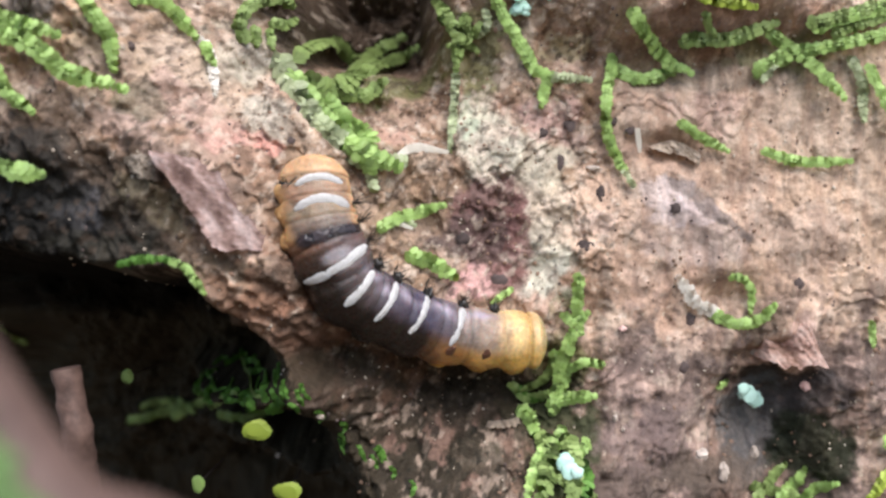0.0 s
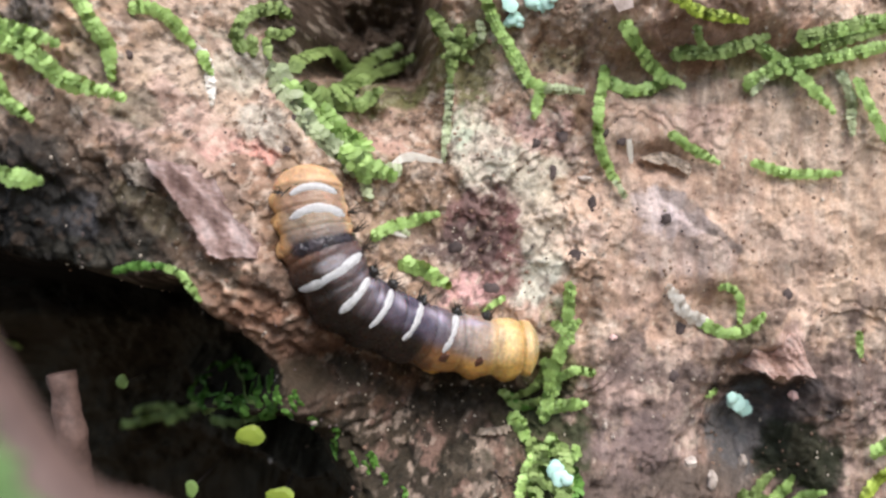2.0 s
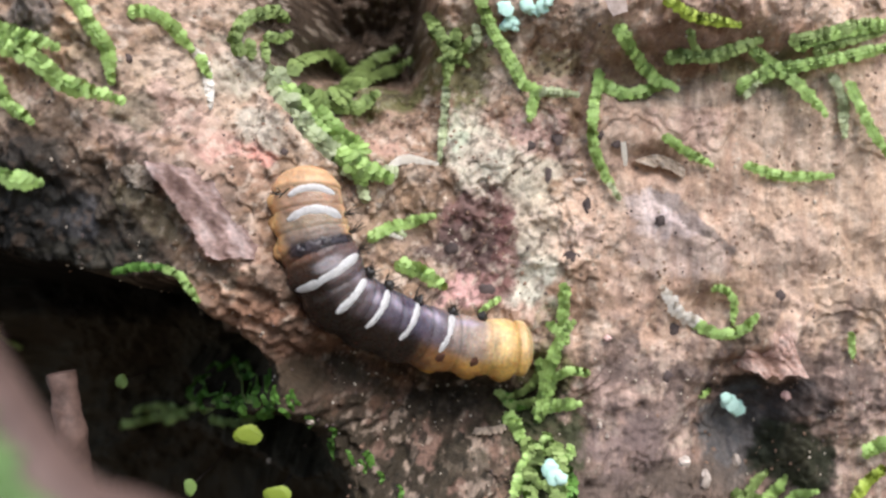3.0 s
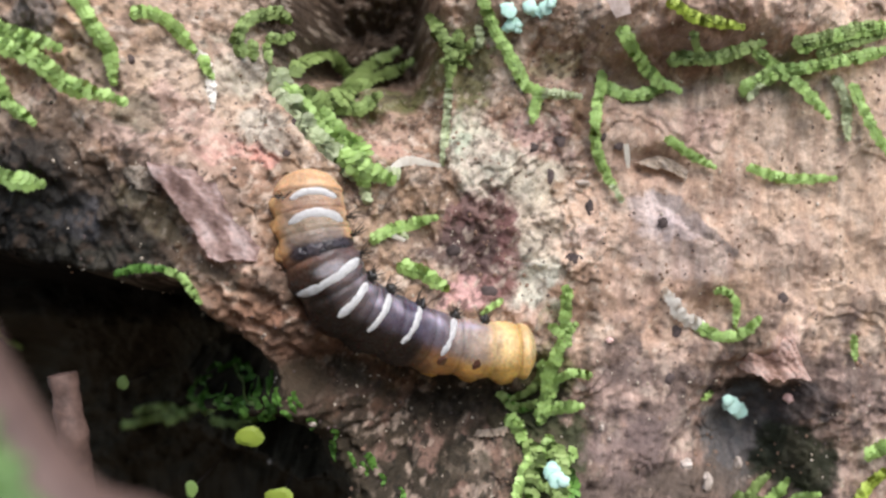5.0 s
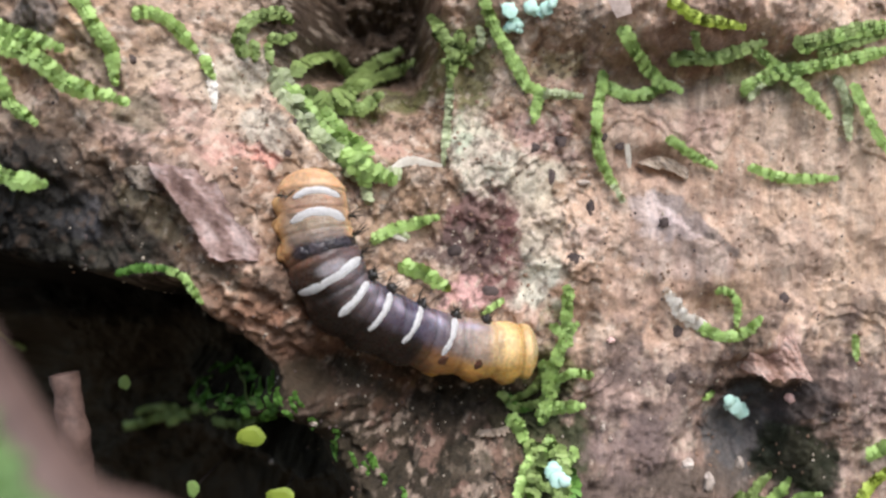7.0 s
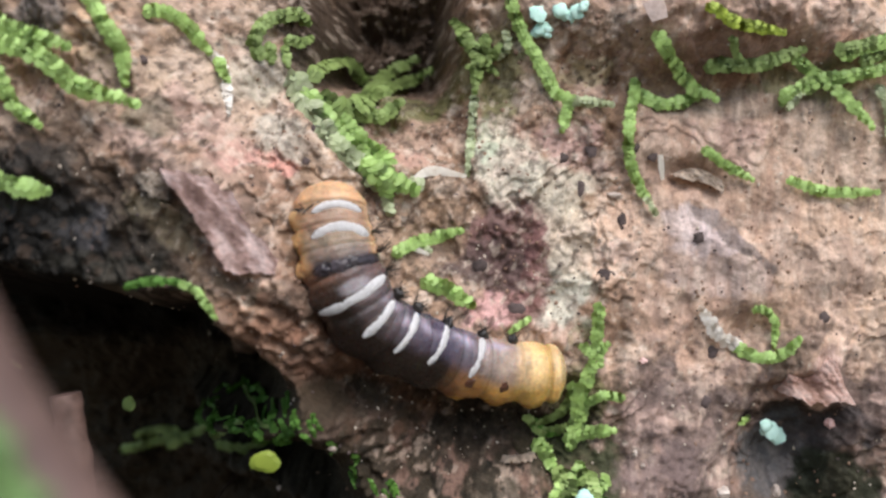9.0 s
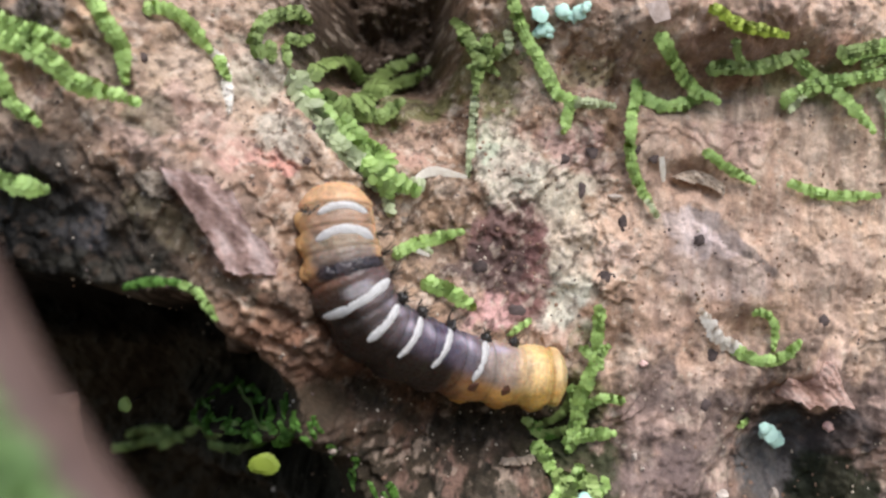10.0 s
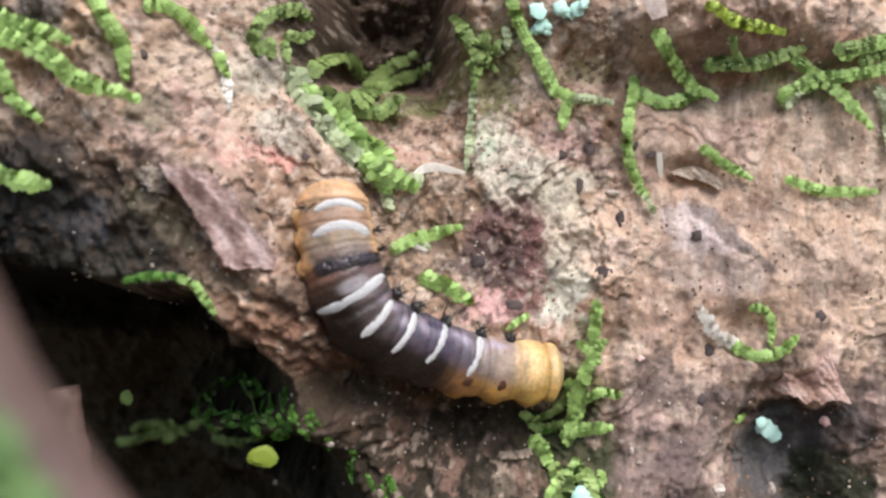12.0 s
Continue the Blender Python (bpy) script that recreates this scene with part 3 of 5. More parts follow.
    p.stain_or_shade((3.166, 1.739), 0.5, 0.2, moss, 0.5)
    p.stain_or_shade((1.004, -1.420), 0.25, 0.7, moss, 0.6)
    p.stain_or_shade((1.004, -2.1), 0.3, 0.5, (0.05, 0.06, 0.02), 0.75)
    # the same hole again: painted shade over its whole mouth
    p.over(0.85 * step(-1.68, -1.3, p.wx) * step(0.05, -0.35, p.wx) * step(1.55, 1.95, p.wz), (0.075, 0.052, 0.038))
    fine = p.calm * step(1.9, 1.2, p.wx)
    p.over(0.6 * fine * step(0.3, 0.65, fractal(p.x, p.z, 0.06, 3, 251)), (0.07, 0.048, 0.036))
    p.over(0.45 * fine * step(0.38, 0.75, fractal(p.x, p.z, 0.075, 3, 261)) * step(0.9, 0.2, np.maximum(-p.wz - 0.5, 0) + np.maximum(-p.wx - 1.9, 0)), (0.62, 0.50, 0.41))
    rust = fractal(p.x, p.z, 0.22, 4, 271)
    for at, rx, rz in (((-1.673, -0.396), 0.75, 0.42), ((-1.395, -0.809), 0.7, 0.35), ((-0.747, -1.340), 1.1, 0.42)):
        d = ((p.wx - at[0]) / rx) ** 2 + ((p.wz - at[1]) / rz) ** 2
        p.over(0.45 * step(1.2, 0.4, d) * step(-0.2, 0.4, rust), (0.25, 0.12, 0.075))
        p.over(0.5 * step(1.2, 0.4, d) * step(0.2, 0.6, fractal(p.x, p.z, 0.11, 3, 281)), (0.05, 0.032, 0.024))
    # the hollow: near-black painted shade, with a dark mossy slope at its lower lip
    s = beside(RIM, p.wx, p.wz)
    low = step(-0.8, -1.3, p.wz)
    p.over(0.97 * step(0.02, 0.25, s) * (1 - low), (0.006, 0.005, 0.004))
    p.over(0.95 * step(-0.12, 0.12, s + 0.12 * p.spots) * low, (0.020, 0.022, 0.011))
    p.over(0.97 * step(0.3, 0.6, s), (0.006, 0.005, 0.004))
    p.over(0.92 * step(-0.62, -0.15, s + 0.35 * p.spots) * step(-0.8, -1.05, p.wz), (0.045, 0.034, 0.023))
    near = step(-1.2, -1.6, p.wz) * step(1.6, 1.0, p.wx) * step(0.1, -0.1, s)
    p.over(0.85 * near * step(-0.15, 0.3, fractal(p.x, p.z, 0.3, 5, 211)), (0.035, 0.028, 0.02))
    p.over(0.6 * near * step(0.1, 0.5, fractal(p.x, p.z, 0.17, 5, 351)), (0.27, 0.16, 0.125))
    p.over(0.55 * near * step(0.3, 0.75, fractal(p.x, p.z, 0.08, 4, 221)), (0.50, 0.37, 0.29))
    p.over(0.8 * near * step(0.42, 0.7, fractal(p.x, p.z, 0.07, 3, 226)), (0.02, 0.018, 0.014))
    # darker bark at the lip and beside the flake
    p.stain_or_shade((-1.690, -0.568), 0.36, 0.30, (0.150, 0.085, 0.058), 0.6, -40, 0.6)
    p.stain_or_shade((-2.081, 0.532), 0.29, 0.19, (0.300, 0.210, 0.170), 0.5, -40, 0.6)
    p.stain_or_shade((-1.473, -0.310), 0.24, 0.19, (0.120, 0.075, 0.055), 0.6, 0, 0.6)
    # shade painted under the tail; dark green behind the moss column
    p.stain_or_shade((0.440, -1.586), 0.69, 0.20, (0.045, 0.033, 0.024), 0.8, 0, 0.9)
    p.stain_or_shade((0.854, -1.719), 0.34, 0.25, (0.045, 0.038, 0.024), 0.75, 0, 0.9)
    p.stain_or_shade((1.086, -2.047), 0.30, 0.43, (0.050, 0.055, 0.028), 0.8, 0, 0.6)
    # darker patches low on the plain face
    p.stain_or_shade((1.920, -1.936), 0.42, 0.28, (0.200, 0.140, 0.130), 0.6, 0, 0.6)
    p.stain_or_shade((2.634, -2.311), 0.51, 0.20, (0.120, 0.088, 0.070), 0.7, 0, 0.6)
    p.stain_or_shade((1.611, -2.335), 0.38, 0.16, (0.140, 0.100, 0.085), 0.65, 0, 0.6)
    p.stain_or_shade((2.231, -1.684), 0.34, 0.15, (0.140, 0.100, 0.090), 0.55, 0, 0.6)


trunk()


def ground():
    """Unseen dark ground round the foot of the trunk, added to block light from below."""
    r = np.concatenate([[0.0], np.geomspace(0.05, 1.6, 30)])
    verts, faces, n = [], [], 48
    for i, d in enumerate(r):
        for k in range(n):
            a = 2 * math.pi * k / n
            x, y = d * math.cos(a), d * math.sin(a)
            verts.append((x, y, -0.16 + min(d, 3) * 0.012 * noise.noise(Vector((x * 9, y * 9, 0)))))
    for i in range(len(r) - 1):
        for k in range(n):
            faces.append((i * n + k, (i + 1) * n + k, (i + 1) * n + (k + 1) % n, i * n + (k + 1) % n))
    me = bpy.data.meshes.new("ground")
    me.from_pydata(verts, [], faces)
    me.materials.append(UNSEEN_GROUND)
    tagged(new("ground", me), "unseen dark brown ground added to block light from below", "ground", kind="structure")


ground()


# ---- the caterpillar ----
# the line of the body from the head's front to the tail's end, one unit of s a ring: s, place and half width in centimetres
SPINE = np.array((
    (0.0, -1.205, -0.500, 0.655, 0.300), (0.5, -1.197, -0.555, 0.570, 0.300), (1.5, -1.185, -0.590, 0.415, 0.312), (2.5, -1.160, -0.615, 0.240, 0.322),
    (3.5, -1.115, -0.640, 0.035, 0.330), (4.5, -1.027, -0.650, -0.190, 0.335), (5.5, -0.881, -0.580, -0.440, 0.322), (6.5, -0.650, -0.420, -0.612, 0.308),
    (7.5, -0.372, -0.215, -0.752, 0.298), (8.5, -0.052, -0.010, -0.872, 0.290), (9.5, 0.285, 0.105, -0.938, 0.280), (10.5, 0.600, 0.185, -0.972, 0.272),
    (11.5, 0.805, 0.220, -0.975, 0.262), (12.0, 0.905, 0.225, -0.975, 0.250),
))


def along_body(s):
    """Place, direction, side (towards the inner bend) and outward direction of the body's line at s, and its half width."""
    k = int(np.clip(np.searchsorted(SPINE[:, 0], s) - 1, 0, len(SPINE) - 2))
    a, b = SPINE[k], SPINE[k + 1]
    before, after = SPINE[max(k - 1, 0)], SPINE[min(k + 2, len(SPINE) - 1)]
    h = b[0] - a[0]
    ma, mb = (b[1:] - before[1:]) / (b[0] - before[0]), (after[1:] - a[1:]) / (after[0] - a[0])
    t = (s - a[0]) / h
    row = (2 * t ** 3 - 3 * t * t + 1) * a[1:] + (t ** 3 - 2 * t * t + t) * h * ma + (3 * t * t - 2 * t ** 3) * b[1:] + (t ** 3 - t * t) * h * mb
    way = (6 * t * t - 6 * t) * (a[1:4] - b[1:4]) / h + (3 * t * t - 4 * t + 1) * ma[:3] + (3 * t * t - 2 * t) * mb[:3]
    way = way / np.linalg.norm(way)
    side = np.array((-way[2], 0.0, way[0]))
    side = side / np.linalg.norm(side)
    out = np.cross(side, way)
    out = out if out[1] < 0 else -out
    return row[:3], way, side, out, row[3]


def on_body(s, angle, lift=0.0):
    """A point of the smooth skin, in centimetres: the angle is nought on the back, above nought towards the inner bend."""
    at, way, side, out, r = along_body(s)
    cap = 1.0
    if s < 0.95:
        cap = max(1 - (1 - s / 0.95) ** 2.3, 0.0) ** 0.5
    if s > 11.2:
        cap = max(1 - ((s - 11.2) / 0.81) ** 2.4, 0.0) ** 0.5
    joint = s - round(s)
    fold = 1 - (0.022 if s < 3.6 else 0.036 if s < 11.4 else 0.0) * math.exp(-(joint / 0.085) ** 2)
    fold -= (0.005 if s < 3.6 else 0.012) * math.exp(-(((s % 1) - 0.27) / 0.06) ** 2) + (0.005 if s < 3.6 else 0.012) * math.exp(-(((s % 1) - 0.74) / 0.06) ** 2)
    if s > 9.9:
        fold -= 0.028 * math.exp(-((s - 11.0) / 0.12) ** 2) - 0.035 * math.exp(-((s - 10.5) / 0.35) ** 2)
    a = math.radians(angle)
    # a fleshy fold runs along the outer side, scalloped from ring to ring
    frill = max(0.0, math.cos(a - math.radians(-88))) ** 5 * (0.12 * (0.5 + 0.5 * math.cos(2 * math.pi * (s - 0.5))) - 0.02)
    r = r * cap * (fold + frill) * (1 + lift)
    return at + out * (0.94 * r * math.cos(a)) + side * (r * math.sin(a))


def blend(a, b, w):
    w = min(max(w, 0), 1)
    w = w * w * (3 - 2 * w)
    return tuple(p + (q - p) * w for p, q in zip(a, b))


def stops(s, *rows):
    """Colour along the body: rows of ring number and colour."""
    for (a, p), (b, q) in zip(rows, rows[1:]):
        if s <= b:
            return blend(p, q, (s - a) / (b - a))
    return rows[-1][1]


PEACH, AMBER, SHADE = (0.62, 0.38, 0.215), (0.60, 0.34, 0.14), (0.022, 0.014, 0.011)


def body_colour(s, angle):
    """The colour, painted shade included, at s rings from the head and an angle round the body."""
    back = stops(s, (0, PEACH), (0.78, PEACH), (0.98, (0.40, 0.25, 0.15)), (1.6, (0.36, 0.23, 0.155)), (2.0, (0.33, 0.205, 0.14)), (2.7, (0.27, 0.20, 0.14)), (3.3, (0.20, 0.145, 0.115)),
                 (3.75, (0.07, 0.045, 0.05)), (4.15, (0.12, 0.075, 0.07)), (4.6, (0.11, 0.082, 0.082)), (5.5, (0.09, 0.07, 0.072)), (6.4, (0.072, 0.056, 0.076)), (7.4, (0.06, 0.048, 0.078)), (8.2, (0.10, 0.08, 0.10)),
                 (8.8, (0.24, 0.185, 0.165)), (9.6, (0.32, 0.235, 0.18)), (9.95, (0.48, 0.33, 0.18)), (10.3, (0.66, 0.46, 0.22)), (11.0, (0.58, 0.37, 0.14)), (11.4, (0.66, 0.47, 0.24)), (12, (0.50, 0.38, 0.21)))
    # SHADE paints the shaded underside into the flank of the middle rings
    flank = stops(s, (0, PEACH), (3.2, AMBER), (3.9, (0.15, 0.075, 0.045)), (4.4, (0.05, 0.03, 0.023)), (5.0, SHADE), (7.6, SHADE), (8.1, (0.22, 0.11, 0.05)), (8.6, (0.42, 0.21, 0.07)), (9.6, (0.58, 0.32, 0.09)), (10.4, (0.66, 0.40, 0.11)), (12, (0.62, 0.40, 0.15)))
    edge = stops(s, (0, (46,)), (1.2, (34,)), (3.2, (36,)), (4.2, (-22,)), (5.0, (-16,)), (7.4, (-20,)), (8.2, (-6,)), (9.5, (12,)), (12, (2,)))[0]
    # a lilac sheen painted along the inner side of the back
    lilac_sheen = (1 - abs(angle - 50) / 30) * min(max(s - 4.6, 0), 1) * min(max(10.1 - s, 0), 1)
    patch = 0.5 + 0.9 * noise.noise(Vector((s * 2.3, angle * 0.045, 4.0)))
    back = blend(back, (0.40, 0.35, 0.43), lilac_sheen * patch * 1.1)
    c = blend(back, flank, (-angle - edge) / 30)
    if s < 3.6:
        c = blend(c, PEACH, (angle - 66 + 4 * s) / 18)
    # broad blackish saddle, and a pale smudge behind it
    saddle = 1 - abs(s - 3.72 - 0.0016 * angle) / 0.42
    c = blend(c, (0.014, 0.010, 0.014), 1.35 * saddle * min(max((angle + 50) / 18, 0), 1) * min(max((84 - angle) / 14, 0), 1))
    d = ((s - 4.42) / 0.17) ** 2 + ((angle - 12) / 26) ** 2
    c = blend(c, (0.30, 0.27, 0.29), 0.8 * (1.3 - d))
    # shade painted into the creases between the rings
    j = abs(s - round(s)) / 0.09
    if 1.2 < s < 9.5 and j < 1:
        c = blend(c, tuple(v * 0.6 for v in c), (0.35 if s < 3.2 else 0.7) * (1 - j))
    p = Vector(on_body(s, angle))
    k = 1 + 0.26 * noise.noise(p * 6) + 0.16 * noise.noise(p * 21)
    return tuple(min(v * k, 0.8) for v in c)


def ring_mesh(i, frame_in):
    """Ring i of the body with its ends tucked under its neighbours, in its own space."""
    bm = bmesh.new()
    lay = bm.verts.layers.float_color.new("tint")
    lo, hi = (0.012 if i == 0 else i - 0.16), (11.985 if i == 11 else i + 1.16)
    rings, sides, steps = [], 56, 40
    for k in range(steps):
        u = k / (steps - 1)
        if i == 0:
            u = u ** 1.7
        if i == 11:
            u = 1 - (1 - u) ** 1.7
        s = lo + (hi - lo) * u
        past = max(i - s, s - i - 1, 0)
        tuck = 0.0 if (i == 0 and s < 1) or (i == 11 and s > 11) else -0.45 * past
        ring = []
        for j in range(sides):
            angle = 360 * j / sides
            angle = angle if angle <= 180 else angle - 360
            p = Vector(on_body(s, angle, tuck))
            lump = 0.010 * noise.noise(p * 9) + 0.005 * noise.noise(p * 24)
            v = bm.verts.new(frame_in @ (Vector(on_body(s, angle, tuck + lump / 0.3)) * CM))
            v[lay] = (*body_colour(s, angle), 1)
            ring.append(v)
        rings.append(ring)
    for a, b in zip(rings, rings[1:]):
        for k in range(sides):
            bm.faces.new((a[k], b[k], b[(k + 1) % sides], a[(k + 1) % sides]))
    bm.faces.new(rings[0])
    bm.faces.new(rings[-1][::-1])
    bmesh.ops.recalc_face_normals(bm, faces=bm.faces[:])
    return bm


def band_mesh(frame_in, line, width, swell=0.03, seed=0):
    """A slightly raised stripe over the skin through points given by ring number and angle; width in centimetres."""
    path = curve_points([Vector((s, a / 30, 0)) for s, a in line], 34)
    rows = []
    bm = bmesh.new()
    for k, q in enumerate(path):
        u = k / 33
        w = width * (0.18 + 0.82 * min(1, 6 * u + 0.1, 9 * (1 - u) + 0.15) ** 0.6) * (1 + 0.18 * noise.noise(Vector((u * 9, seed, 0))))
        centre = Vector(on_body(q.x, q.y * 30))
        n = path[min(k + 1, 33)]
        m = path[max(k - 1, 0)]
        run = (Vector(on_body(n.x, n.y * 30)) - Vector(on_body(m.x, m.y * 30))).normalized()
        at, way, side, out, r = along_body(q.x)
        up = (centre - Vector(at)).normalized()
        across = run.cross(up).normalized()
        row = []
        for t, lift in ((-0.5, -0.010), (-0.36, 0.6), (0.0, 1.0), (0.36, 0.6), (0.5, -0.010)):
            grain = 1 + 0.35 * noise.noise(Vector((u * 26, t * 4, seed + 3)))
            row.append(bm.verts.new(frame_in @ ((centre + across * (t * w) + up * (swell * 0.5 * lift * grain - 0.004)) * CM)))
        rows.append(row)
    for a, b in zip(rows, rows[1:]):
        for k in range(4):
            bm.faces.new((a[k], b[k], b[k + 1], a[k + 1]))
    bmesh.ops.solidify(bm, geom=bm.faces[:], thickness=0.00006)
    bmesh.ops.recalc_face_normals(bm, faces=bm.faces[:])
    return bm


def hair_mesh(frame_in, s, angle, count, length, seed):
    bm = bmesh.new()
    rng = random.Random(seed)
    for _ in range(count):
        hs, ha = s + rng.uniform(-0.07, 0.07), angle + rng.uniform(-8, 8)
        root = Vector(on_body(hs, ha, -0.02))
        at, way, side, out, r = along_body(hs)
        lean = Vector(on_body(hs, ha + rng.uniform(-35, 25))) - Vector(at) + Vector(way) * rng.uniform(-0.2, 0.2)
        L = length * rng.uniform(0.5, 1.0)
        lean = lean.normalized() * L
        bend = Vector((rng.uniform(-1, 1), rng.uniform(-1, 1), rng.uniform(-1, 1))) * L * 0.12
        tube(bm, [frame_in @ (p * CM) for p in (root, root + lean * 0.5 + bend, root + lean)], [0.0065 * CM, 0.0052 * CM, 0.0015 * CM], 5)
    return bm


def lump_mesh(frame_in, s, angle, size, lift, lump, seed):
    """A soft lump on the skin, its size along the body, round it and outwards, in centimetres."""
    bm = bmesh.new()
    at, way, side, out, r = along_body(s)
    centre = Vector(on_body(s, angle, lift))
    up = (Vector(on_body(s, angle)) - Vector(at)).normalized()
    way = Vector(way)
    turned = Matrix((way, up.cross(way), up)).transposed()
    blob(bm, (0, 0, 0), size, 3, lump, seed)
    for v in bm.verts:
        v.co = frame_in @ ((centre + turned @ v.co) * CM)
    return bm


SKIN.node_tree.nodes["Principled BSDF"].inputs["Subsurface Weight"].default_value = 0.35
SKIN.node_tree.nodes["Principled BSDF"].inputs["Subsurface Scale"].default_value = 0.0006
RING_STATIONS = ("head", "head", "front", "front", "neck", "mid", "mid", "back", "back", "tail", "tail", "tail")
# white bands: ring, then ring numbers and angles along each, and its width
BANDS = (
    (1, ((1.46, -24), (1.20, 0), (1.18, 28), (1.50, 56)), 0.069, "white band behind the orange hood"),
    (2, ((2.52, -30), (2.30, 0), (2.32, 30), (2.70, 62)), 0.086, "white band across the back"),
    (4, ((4.72, -62), (4.72, -30), (4.69, 6), (4.62, 40), (4.58, 68)), 0.086, "long white band"),
    (5, ((5.47, -18), (5.44, 20), (5.38, 58)), 0.079, "white band"),
    (6, ((6.20, -16), (6.34, 30), (6.42, 64)), 0.077, "white band"),
    (7, ((7.17, -14), (7.36, 30), (7.50, 66)), 0.077, "white band"),
    (8, ((8.36, -16), (8.55, 30), (8.70, 64)), 0.075, "white band"),
)
WARTS = ((5, 5.40), (6, 6.46), (7, 7.56), (8, 8.76), (9, 9.70))
MOVING = []


def caterpillar():
    base = Vector(SPINE[8][1:4]) * CM + Vector((0, 0.0027, 0))
    cat = thing("caterpillar", base, "grey and orange caterpillar with white bands clinging to bark", "caterpillar")
    for i, station in enumerate(RING_STATIONS):
        at, way, side, out, r = along_body(i + 0.5)
        place = Vector(at) * CM
        turn = math.degrees(math.atan2(way[2], way[0]))
        frame_in = (Matrix.Translation(place) @ Matrix.Rotation(radians(-turn), 4, "Y")).inverted()
        name = "head" if i == 0 else "tail_segment" if i == 11 else "body_segment"
        seg = part(name, ring_mesh(i, frame_in), SKIN, cat)
        MOVING.append((seg, station, place - base, turn))
        seg.matrix_basis = Matrix.Translation(place - base) @ Matrix.Rotation(radians(-turn), 4, "Y")
        for k, line, width, label in BANDS:
            if k == i:
                part("white_band", band_mesh(frame_in, line, width, 0.03, i), BAND, seg, label)
        if i == 1:
            part("dark_line", band_mesh(frame_in, ((1.42, -42), (1.04, -18), (0.98, 8), (1.04, 34), (1.40, 66)), 0.018, 0.012, 40), BLACK, seg, "thin dark line")
            part("hair", hair_mesh(frame_in, 1.25, -44, 9, 0.11, 31), BLACK, seg)
        if i == 3:
            for k, angle in enumerate((-26, 4, 32, 58)):
                part("dark_wart", lump_mesh(frame_in, 3.72 + 0.03 * k, angle, (0.055, 0.07, 0.022), -0.035, 0.25, k), DARK, seg, "blackish glossy wart in the dark saddle")
        if i in (2, 3, 4):
            part("hair", hair_mesh(frame_in, i + 0.5, 80, 9, 0.2, 20 + i), BLACK, seg)
        for k, s in WARTS:
            if k == i:
                wart = part("wart", lump_mesh(frame_in, s, 76, (0.05, 0.05, 0.06), 0.03, 0.25, i), BLACK, seg, "black hairy wart")
                part("hair", hair_mesh(frame_in, s, 80, 9, 0.18, i), BLACK, wart)
        if i in (1, 2, 3):
            part("side_lobe", lump_mesh(frame_in, i + 0.45, -78, (0.10, 0.10, 0.085), -0.22, 0.2, i), PEACH_SKIN, seg, "orange lobe on the side")
        if 7 < i < 11:
            part("proleg", lump_mesh(frame_in, i + 0.5, -92, (0.105, 0.12, 0.075), -0.2, 0.12, i), ORANGE, seg, "stubby orange leg")
        if i in (8, 9):
            part("dark_spot", lump_mesh(frame_in, i + 0.46, -27, (0.042, 0.05, 0.012), 0.0, 0.25, i), MAROON, seg, "small dark spot")


caterpillar()


# ---- leafy liverwort and moss shoots ----
def leaf_mesh(name, mat):
    """A rounded, nearly flat leaf, one unit long along x, attached at its origin."""
    bm = bmesh.new()
    top = []
    for u, w in ((-0.2, 0.40), (0.12, 0.54), (0.45, 0.60), (0.74, 0.54), (0.92, 0.36), (1.0, 0.14)):
        row = []
        for v in (-1, -0.45, 0.45, 1):
            row.append(bm.verts.new((u, w * v, 0.04 * u - 0.10 * u * u - 0.02 * v * v)))
        top.append(row)
    for a, b in zip(top, top[1:]):
        for k in range(3):
            bm.faces.new((a[k], b[k], b[k + 1], a[k + 1]))
    bmesh.ops.solidify(bm, geom=bm.faces[:], thickness=0.035)
    bmesh.ops.recalc_face_normals(bm, faces=bm.faces[:])
    return mesh_of(name, bm, mat)


LEAVES = {"green": leaf_mesh("leaf_green", LEAF), "dull": leaf_mesh("leaf_dull", LEAF_DULL), "pale": leaf_mesh("leaf_pale", LEAF_PALE), "yellow": leaf_mesh("leaf_yellow", LEAF_YELLOW), "deep": leaf_mesh("leaf_deep", LEAF_DEEP), "white": leaf_mesh("leaf_white", LEAF_WHITE)}
SHOOT_LABEL = {
    "green": "bright green leafy liverwort shoot on bark",
    "dull": "dull green leafy liverwort shoot, shade put into its colour",
    "pale": "bleached pale liverwort shoot on bark",
    "yellow": "yellow-green liverwort shoot on bark",
    "deep": "dark green moss shoot on wood and bark",
    "white": "dead white liverwort shoot on bark",
}
SHOOTS = [0]


